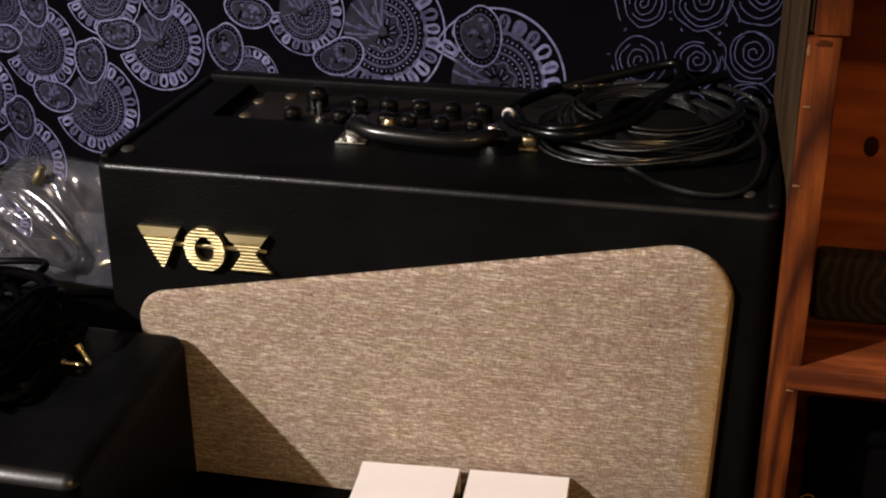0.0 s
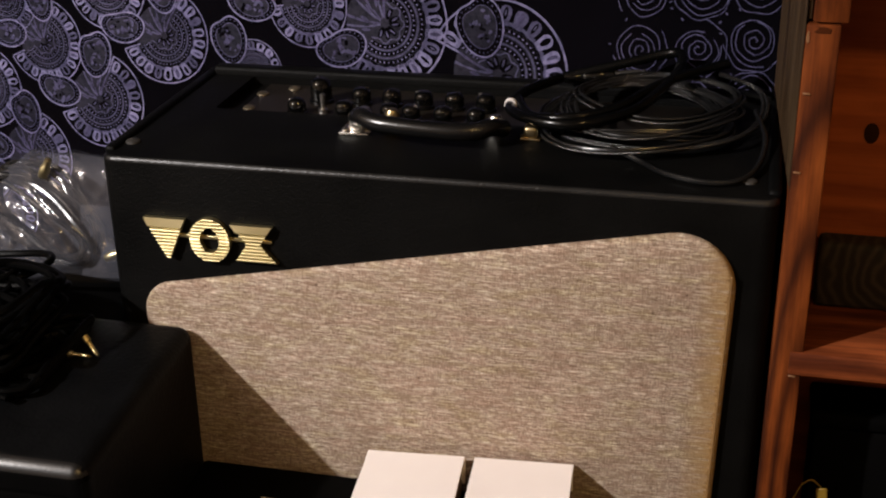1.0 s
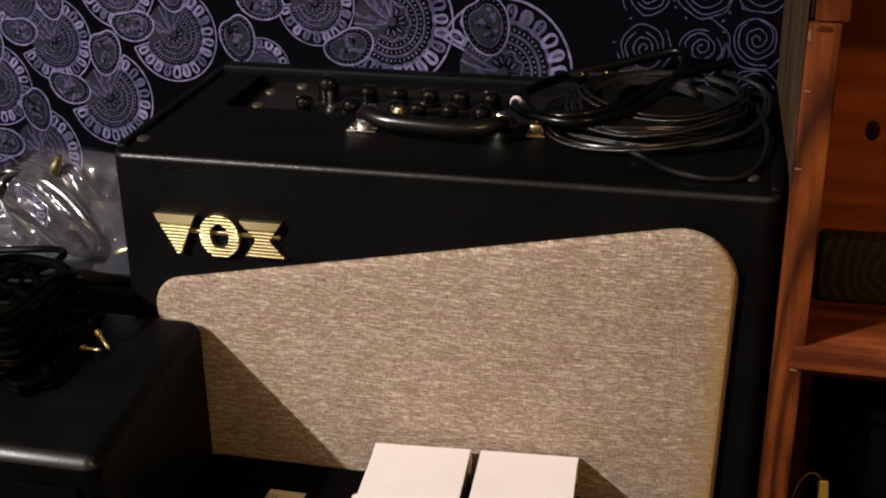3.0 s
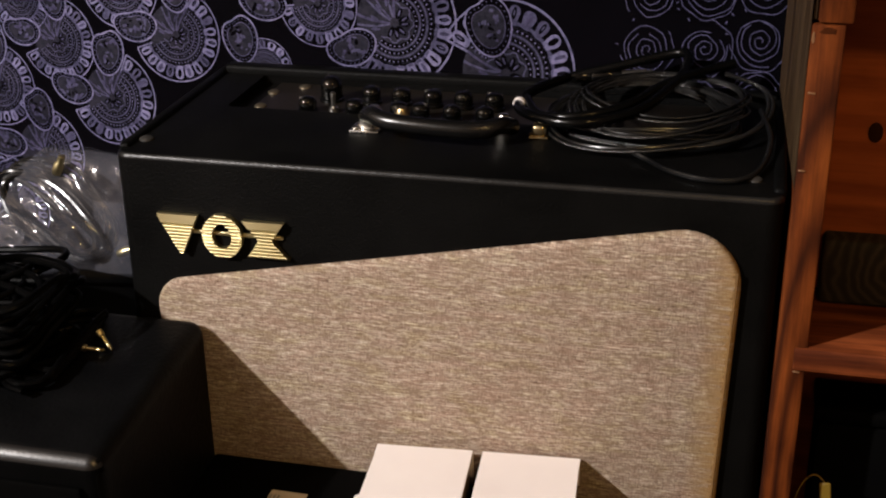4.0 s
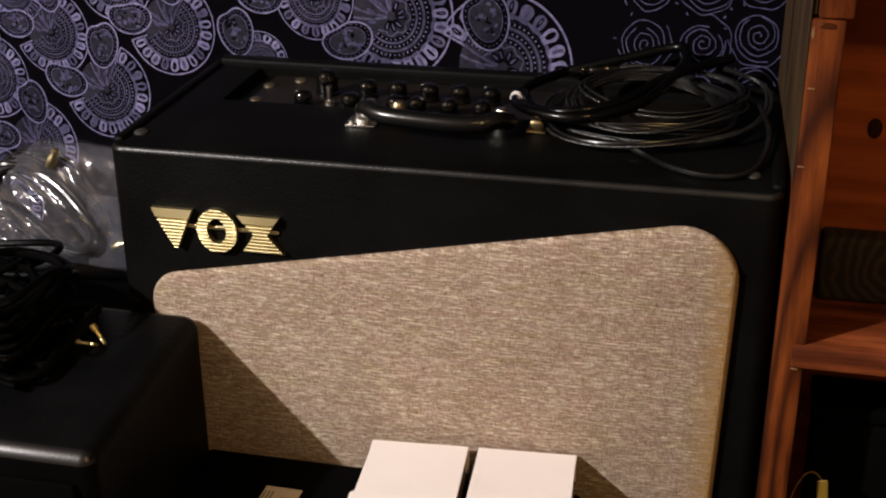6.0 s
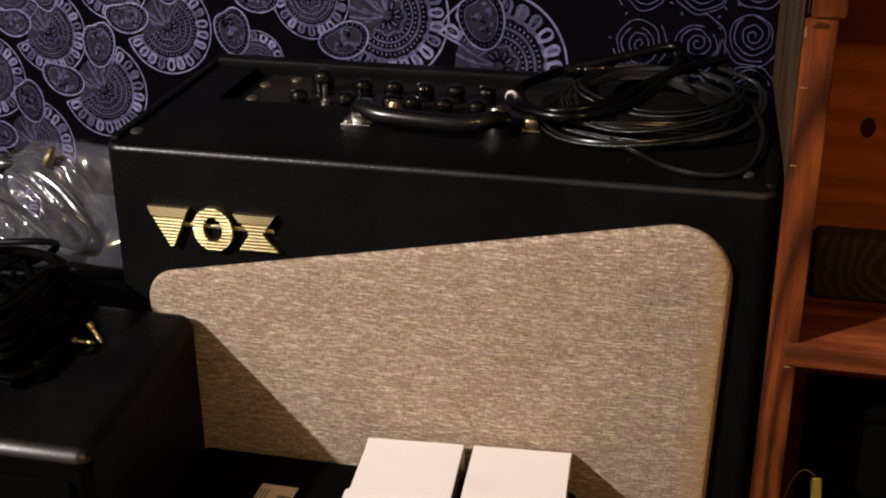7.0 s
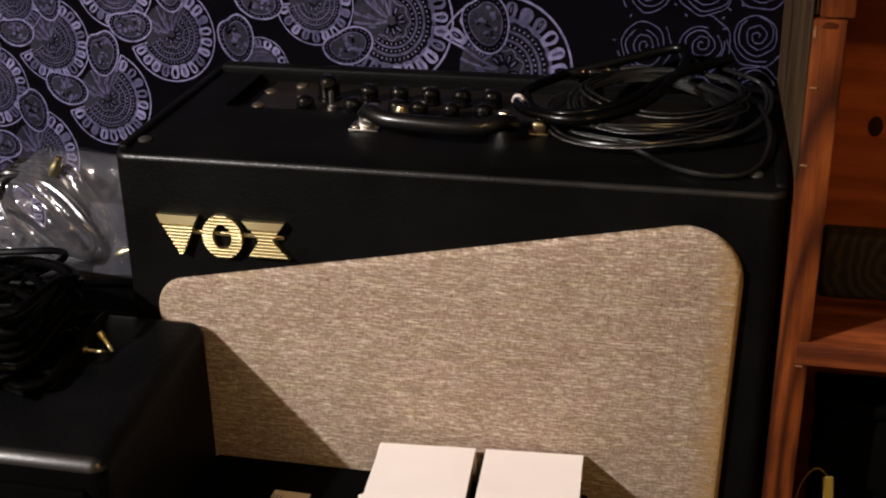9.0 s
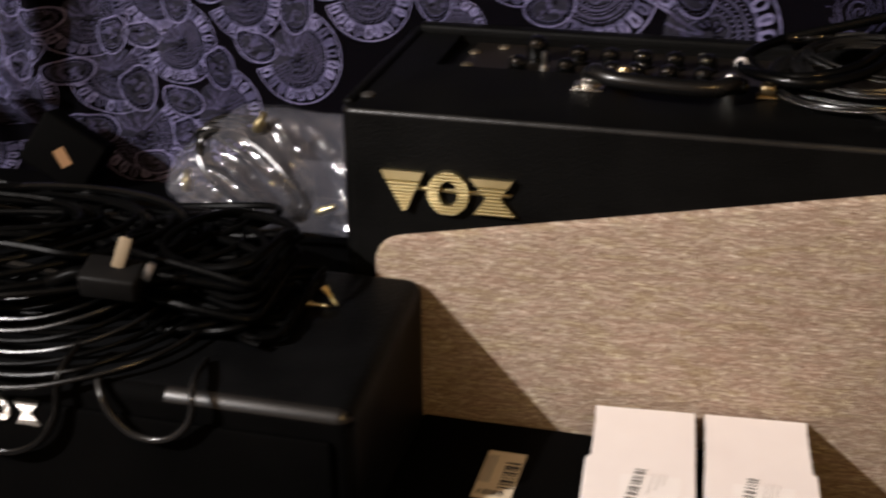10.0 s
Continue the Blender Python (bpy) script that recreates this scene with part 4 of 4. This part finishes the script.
# long strands that run along the front edge and curve back over the box
for k in range(9):
    dx, dy, dz, w = -0.0105 * k, 0.0085 * k, 0.0040 * k, rnd.uniform(-0.004, 0.004)
    pts = [(-0.86, 0.552 + dy, 0.476 + dz), (-0.76, 0.541 + dy + w, 0.475 + dz), (-0.69, 0.537 + dy - w, 0.475 + dz), (-0.625 + dx * 0.3, 0.538 + dy, 0.477 + dz), (-0.576 + dx * 0.5, 0.549 + dy + w, 0.485 + dz),
           (-0.543 + dx * 0.7, 0.575 + dy, 0.490 + dz), (-0.524 + dx, 0.613 + dy * 0.9, 0.493 + dz), (-0.516 + dx, 0.657 + dy * 0.6, 0.495 + dz), (-0.530 + dx, 0.708 + dy * 0.2, 0.498 + dz), (-0.60 + dx, 0.740, 0.502 + dz)]
    part("cable", tube(pts, (0.0019, 0.0022, 0.0020)[k % 3], 9), (RUBBER_GREY, RUBBER, RUBBER_DARKENED, RUBBER_GREY, RUBBER_DARKENED)[k % 5], heap)
# arcs that sweep over the top of the heap from its front to its back
for k in range(6):
    d, h, w = -0.030 * k, 0.0025 * (k % 4), rnd.uniform(-0.006, 0.006)
    pts = [(-1.0, 0.575 + w, 0.512 + h), (-0.80 + d * 0.4, 0.562 + w, 0.514 + h), (-0.69 + d * 0.6, 0.572 + w, 0.519 + h), (-0.605 + d, 0.600 + w, 0.523 + h), (-0.552 + d, 0.640 + w, 0.526 + h), (-0.524 + d, 0.682, 0.527 + h), (-0.526 + d, 0.712, 0.526 + h), (-0.560 + d, 0.730, 0.522), (-0.64 + d, 0.738, 0.518)]
    part("cable", tube(pts, (0.0028, 0.0034, 0.003)[k % 3], 9), (RUBBER, RUBBER_DARKENED, RUBBER_DARKENED)[k % 3], heap)
# strands that hang over the front edge
part("hanging_loop", tube([(-0.508, 0.590, 0.485), (-0.503, 0.560, 0.489), (-0.4985, 0.5435, 0.484), (-0.498, 0.541, 0.475), (-0.503, 0.541, 0.463), (-0.515, 0.541, 0.4515), (-0.530, 0.541, 0.4475), (-0.546, 0.541, 0.451), (-0.559, 0.542, 0.463), (-0.566, 0.545, 0.474), (-0.574, 0.556, 0.483)], 0.0027, 10), RUBBER_GREY, heap, "grey loop hanging over the edge")
part("hanging_loop", tube([(-0.594, 0.575, 0.497), (-0.598, 0.548, 0.484), (-0.602, 0.542, 0.455), (-0.621, 0.540, 0.430), (-0.652, 0.540, 0.421), (-0.69, 0.542, 0.44), (-0.70, 0.575, 0.496)], 0.003, 10), RUBBER, heap)
for k in range(12):
    cx, cy = -0.530 + rnd.gauss(0, 0.010), 0.672 + rnd.gauss(0, 0.008)
    rx, ry = rnd.uniform(0.045, 0.075), rnd.uniform(0.030, 0.062)
    ph, turn = rnd.uniform(0, 6.28), rnd.uniform(-0.5, 0.5)
    pts = []
    for i in range(12):
        a = 2 * math.pi * i / 12
        u, v = rx * math.cos(a), ry * math.sin(a) + 0.006 * math.sin(3 * a + ph)
        x, y = cx + u * math.cos(turn) - v * math.sin(turn), cy + u * math.sin(turn) + v * math.cos(turn)
        pts.append((min(x, -0.484), min(max(y, 0.600), 0.733), 0.4920 + 0.0042 * k + 0.005 * math.sin(2 * a + ph)))
    part("cable", tube(pts, rnd.choice((0.0026, 0.003, 0.0036)), 8, None, True, 5), RUBBER_DARKENED, heap)


for k in range(10):
    cx, cy = -0.590 + rnd.gauss(0, 0.020), 0.715 + rnd.gauss(0, 0.008)
    rx, ry = rnd.uniform(0.050, 0.085), rnd.uniform(0.022, 0.045)
    ph, turn = rnd.uniform(0, 6.28), rnd.uniform(-0.35, 0.2)
    pts = []
    for i in range(12):
        a = 2 * math.pi * i / 12
        u, v = rx * math.cos(a), ry * math.sin(a)
        x, y = cx + u * math.cos(turn) - v * math.sin(turn), cy + u * math.sin(turn) + v * math.cos(turn)
        pts.append((min(x, -0.470), min(y, 0.79), 0.503 + 0.0026 * k + 0.006 * math.sin(2 * a + ph)))
    part("cable", tube(pts, rnd.choice((0.0026, 0.003, 0.0038)), 8, None, True, 5), RUBBER_DARKENED, heap)


for k in range(9):
    cx, cy = -0.482 + rnd.gauss(0, 0.006), 0.676 + rnd.gauss(0, 0.014)
    rx, ry = rnd.uniform(0.018, 0.034), rnd.uniform(0.030, 0.055)
    ph, turn = rnd.uniform(0, 6.28), rnd.uniform(-0.6, 0.3)
    pts = []
    for i in range(11):
        a = 5.4 * i / 10 + ph
        u, v = rx * math.cos(a), ry * math.sin(a)
        x, y = min(cx + u * math.cos(turn) - v * math.sin(turn), -0.466), min(max(cy + u * math.sin(turn) + v * math.cos(turn), 0.60), 0.732)
        pts.append((x, y, 0.4785 + 0.0645 * (y - 0.5535) + 0.0038 + 0.0009 * k))
    part("cable", tube(pts, 0.0025, 8), RUBBER_DARKENED, heap)


def chrome_ring(i, j):
    k, a = 0.5 + 0.5 * i, 2 * math.pi * j
    return -0.6495 + 0.009 * k * math.cos(a), 0.4505 + 0.0098 * k * math.sin(a)


def chrome_hourglass(i, j):
    w = 0.0035 + 0.0055 * abs(2 * i - 1) ** 1.1
    return -0.628 + w * (2 * j - 1), 0.4405 + 0.0185 * i


part("badge_ring", ridged(8, 40, chrome_ring, True, 0.5535, 0.0024), SILVER, cab, "bright ridged metal ring")
part("badge_hourglass", ridged(30, 6, chrome_hourglass, False, 0.5535, 0.0024), SILVER, cab, "bright ridged metal ornament")


def jack(a, b, r, mt, name, label, category):
    """A jack plug: sleeve, collar and ringed tip along the line from a to b."""
    a, b = Vector(a), Vector(b)
    m = Matrix.Translation(a) @ (b - a).to_track_quat("Z", "Y").to_matrix().to_4x4()
    n = (b - a).length
    ob = thing(name, a, label, category)
    part("sleeve", lathe([(r * 1.3, 0), (r * 1.35, n * 0.06), (r * 1.35, n * 0.25), (r, n * 0.28)], 14, None, m), mt, ob)
    part("tip", lathe([(r * 0.8, n * 0.28), (r * 0.8, n * 0.6), (r * 0.6, n * 0.62), (r * 0.8, n * 0.65), (r * 0.8, n * 0.82), (r * 0.5, n * 0.85), (r * 0.75, n * 0.9), (0, n)], 14, None, m), mt, ob)
    return ob


jack((-0.4535, 0.684, 0.5030), (-0.4415, 0.680, 0.4890), 0.0021, GOLD, "jack_plug", "gold-plated jack plug lying on the speaker box", "jack plug")
jack((-0.466, 0.676, 0.4915), (-0.446, 0.678, 0.4900), 0.0021, GOLD, "jack_plug", "gold-plated jack plug lying on the speaker box", "jack plug")
jack((-0.505, 0.665, 0.4875), (-0.493, 0.655, 0.4855), 0.0025, CHROME, "jack_plug", "small dark metal jack plug among cables", "jack plug")

plug = thing("mains_plug", (-0.602, 0.622, 0.52), "grey moulded mains plug with pale pins, on the cable heap", "plug")
part("body", moved(box(-0.022, 0.020, -0.014, 0.014, -0.009, 0.010, 0.003, 3), pose(-0.580, 0.606, 0.532, 14, 4, 6)), GREYPLASTIC, plug)
part("neck", tube([(-0.604, 0.606, 0.534), (-0.612, 0.604, 0.533), (-0.624, 0.602, 0.528), (-0.640, 0.606, 0.520)], 0.0055, 12), RUBBER_DARKENED, plug, "ribbed grey cable neck")
part("pin", moved(box(-0.0045, 0.0045, -0.002, 0.002, 0, 0.024, 0.0015, 2), pose(-0.577, 0.606, 0.541, -6, 20, 10)), IVORY, plug, "ivory plastic pin")
part("pin", moved(box(-0.003, 0.003, -0.002, 0.002, 0, 0.016, 0.001, 2), pose(-0.556, 0.606, 0.534, 10, 24, 10)), CHROME, plug, "metal pin")

adapter = thing("power_adapter", (-0.79, 0.90, 0.462), "black power adapter with a tan label, leaning on the tapestry", "power adapter")
am = pose(-0.786, 0.905, 0.4970, -18, 32, 4)
part("body", moved(box(-0.034, 0.034, -0.020, 0.020, -0.024, 0.030, 0.004, 3), am), CASE, adapter)
part("label", moved(box(-0.0050, 0.0055, -0.0006, 0.0003, -0.0095, 0.0090, 0.0002, 1), am @ pose(0.002, -0.0202, 0.000, 0, -62, 0)), TAN, adapter, "tan paper label")


# ---- the clear bag ----
def crumple(u, v, side):
    """Sharp creases that fan out from the upper corner, with softer dents between them."""
    x, z = 0.188 * u, 0.10 * v
    a, b = x * 0.75 - z * 0.66, x * 0.66 + z * 0.75
    p = Vector((a * 6.0, b * 42.0, 3.0 * side))
    q = Vector((a * 26.0, b * 80.0, 7.0 * side))
    crease = 1 - 2.6 * abs(noise.noise(p)) - 0.6 * abs(noise.noise(q)) - 0.16 * abs(noise.noise(Vector((x * 75, z * 90, 5.0 * side))))
    return 0.55 * crease + 0.25 * noise.noise(Vector((u * 3, v * 3, 11 * side)))


def bag(side):
    """One sheet of the bag: front (-1) or back (1)."""
    bm = bmesh.new()
    n, k = 110, 80
    rows = []
    for i in range(n + 1):
        u = i / n
        row = []
        for j in range(k + 1):
            v = j / k
            x = -0.655 + 0.188 * u + 0.010 * math.sin(5 * v) * (1 - u) + 0.004 * noise.noise(Vector((2, v * 5, side)))
            top = 0.492 + 0.083 * min(1.0, u / 0.42) ** 0.55 - 0.010 * max(0.0, u - 0.5) + 0.004 * noise.noise(Vector((u * 9, 0, 0)))
            z = 0.474 + (top - 0.474) * v
            belly = math.sqrt(max(0.0, math.sin(math.pi * u) * math.sin(math.pi * min(1.0, 0.08 + v * 0.92))))
            flat = 1 - 0.6 * max(0.0, (u - 0.62) / 0.38)
            y = 0.838 + 0.030 * v + side * (0.002 + 0.024 * belly * flat) + side * 0.016 * crumple(u, v, side) * min(1.0, belly * 1.6) * flat
            row.append(bm.verts.new((x, y, z)))
        rows.append(row)
    for a, b in zip(rows, rows[1:]):
        for j in range(k):
            bm.faces.new((a[j], b[j], b[j + 1], a[j + 1]))
    return bm


sack = thing("plastic_bag", (-0.56, 0.84, 0.462), "crumpled clear plastic bag holding a coiled grey cable", "plastic bag")
for side in (-1, 1):
    sheet_part = part("film", bag(side), CLEAR, sack)
    sheet_part.visible_shadow = False
def flap():
    """The loose mouth of the bag, turned over once, with a few soft dents."""
    bm = bmesh.new()
    rows = []
    for i in range(31):
        u = i / 30
        rows.append([bm.verts.new((-0.535 + 0.068 * u, 0.8330 - 0.004 * u + 0.012 * (j / 24) + 0.0035 * noise.noise(Vector((u * 3, j / 7, 4))), 0.476 + (0.060 + 0.004 * u) * j / 24)) for j in range(25)])
    for a, b in zip(rows, rows[1:]):
        for j in range(24):
            bm.faces.new((a[j], b[j], b[j + 1], a[j + 1]))
    return bm


mouth = part("mouth_flap", flap(), CLEAR, sack)
mouth.visible_shadow = False
coil = thing("bagged_cable", (-0.57, 0.85, 0.47), "grey coiled cable with gold plugs inside the clear bag", "cable")
for k in range(9):
    pts = []
    for i in range(12):
        a = 2 * math.pi * i / 12
        u, v = (0.052 + 0.0025 * (k % 4)) * math.cos(a), (0.016 + 0.0032 * k) * math.sin(a)
        x = -0.575 + u * 0.86 + v * 0.35 + 0.004 * math.sin(k)
        z = 0.522 - u * 0.45 + v * 0.72
        pts.append((x, 0.829 + 0.0022 * (k - 4) + (z - 0.48) * 0.42 + 0.004 * math.sin(3 * a + k), z))
    part("cable", tube(pts, 0.0026, 8, None, True, 5), RUBBER_GREY, coil)
for a, b in (((-0.566, 0.845, 0.560), (-0.556, 0.842, 0.578)), ((-0.512, 0.838, 0.492), (-0.498, 0.836, 0.499)), ((-0.634, 0.842, 0.500), (-0.632, 0.842, 0.520))):
    va, vb = Vector(a), Vector(b)
    m = Matrix.Translation(va) @ (vb - va).to_track_quat("Z", "Y").to_matrix().to_4x4()
    part("connector", lathe([(0.004, 0), (0.0045, 0.003), (0.0045, 0.010), (0.003, 0.012), (0.003, 0.019), (0, 0.021)], 12, None, m), GOLD, coil, "gold plug")

# ---- the coiled cable on the amplifier ----
lead = thing("instrument_cable", (-0.08, 0.90, ATOP), "coiled dark instrument cable lying on the amplifier", "cable")
rnd = random.Random(5)
for cx, cy, rx, ry, count, spread, r, high in ((-0.072, 0.890, 0.068, 0.058, 10, 0.0021, 0.00085, 0.006), (-0.074, 0.878, 0.073, 0.075, 4, 0.0030, 0.00125, 0.004),
                                               (-0.066, 0.884, 0.064, 0.062, 5, 0.0040, 0.00095, 0.012), (-0.060, 0.900, 0.062, 0.048, 4, 0.0030, 0.00095, 0.016)):
    ph, wob = rnd.uniform(0, 6.28), rnd.uniform(0.002, 0.004)
    for k in range(count):
        off = (k - count / 2) * spread * 0.8 + rnd.uniform(-0.3, 0.3) * spread
        pts = []
        for i in range(18):
            a = 2 * math.pi * i / 18
            x = cx + (rx + off) * math.cos(a) + wob * math.sin(2 * a + ph)
            y = cy + (ry + off * 0.8) * math.sin(a) + wob * math.cos(3 * a + ph)
            pts.append((min(x, 0.026), min(y, 0.968), ATOP + r + 0.001 + high + 0.0012 * (k % 3) + 0.0025 * math.sin(2 * a + ph + 0.2 * k) + 0.006 * max(0, math.sin(a)) ** 2))
        part("cable", tube(pts, r, 7, None, True, 5), (RUBBER_LIGHT, RUBBER_GREY)[k % 3 == 2], lead)
part("cable", tube([(-0.085, 0.806, ATOP + 0.010), (-0.064, 0.799, ATOP + 0.0036), (-0.045, 0.779, ATOP + 0.0030), (-0.018, 0.766, ATOP + 0.0030), (0.006, 0.772, ATOP + 0.0030), (0.019, 0.800, ATOP + 0.004), (0.0235, 0.850, ATOP + 0.008), (0.015, 0.90, ATOP + 0.012)], 0.0021, 9), RUBBER_GREY, lead)
for k in range(2):
    part("cable", tube([(-0.140, 0.868, ATOP + 0.003), (-0.118, 0.838 + 0.003 * k, ATOP + 0.003), (-0.075, 0.820 + 0.004 * k, ATOP + 0.004), (-0.040, 0.815 + 0.004 * k, ATOP + 0.007), (0.000, 0.836 + 0.003 * k, ATOP + 0.010), (0.020 - 0.003 * k, 0.880, ATOP + 0.010), (0.0235 - 0.003 * k, 0.920, ATOP + 0.014), (0.012, 0.945, ATOP + 0.018), (-0.015, 0.950 - 0.004 * k, ATOP + 0.026)], 0.0016, 8), RUBBER_LIGHT, lead)

thick = thing("black_patch_cable", (-0.1, 0.88, ATOP), "thick black cable with a jack plug, crossing the coil", "cable")
part("cable", tube([(-0.140, 0.935, ATOP + 0.020), (-0.163, 0.900, ATOP + 0.018), (-0.170, 0.870, ATOP + 0.014), (-0.150, 0.840, ATOP + 0.016), (-0.120, 0.828, ATOP + 0.017), (-0.094, 0.838, ATOP + 0.019), (-0.072, 0.862, ATOP + 0.021), (-0.055, 0.905, ATOP + 0.026), (-0.046, 0.935, ATOP + 0.031), (-0.046, 0.956, ATOP + 0.038), (-0.060, 0.962, ATOP + 0.036), (-0.095, 0.957, ATOP + 0.027), (-0.140, 0.950, ATOP + 0.016)], 0.0042, 10), RUBBER, thick)
part("cable", tube([(-0.166, 0.885, ATOP + 0.016), (-0.150, 0.852, ATOP + 0.014), (-0.118, 0.842, ATOP + 0.018), (-0.085, 0.862, ATOP + 0.022), (-0.060, 0.905, ATOP + 0.027), (-0.030, 0.940, ATOP + 0.030), (-0.008, 0.955, ATOP + 0.033)], 0.0040, 10), RUBBER, thick)
part("white_band", tube([(-0.1702, 0.8765, ATOP + 0.0150), (-0.1703, 0.8735, ATOP + 0.0145)], 0.0050, 14), CARD_WHITE, thick, "white band round the cable")
m = Matrix.Translation((-0.140, 0.950, ATOP + 0.0155)) @ Vector((0.070, 0.012, 0.004)).to_track_quat("Z", "Y").to_matrix().to_4x4()
part("plug_sleeve", lathe([(0.0042, 0), (0.0052, 0.004), (0.0052, 0.016), (0.0046, 0.017), (0.0052, 0.018), (0.0052, 0.040), (0.0036, 0.042)], 14, None, m), GLOSSBLACK, thick)
part("plug_tip", lathe([(0.0036, 0.042), (0.0036, 0.062), (0.0026, 0.063), (0.0034, 0.066), (0, 0.071)], 14, None, m), SCUFFED, thick, "dull brass jack tip")
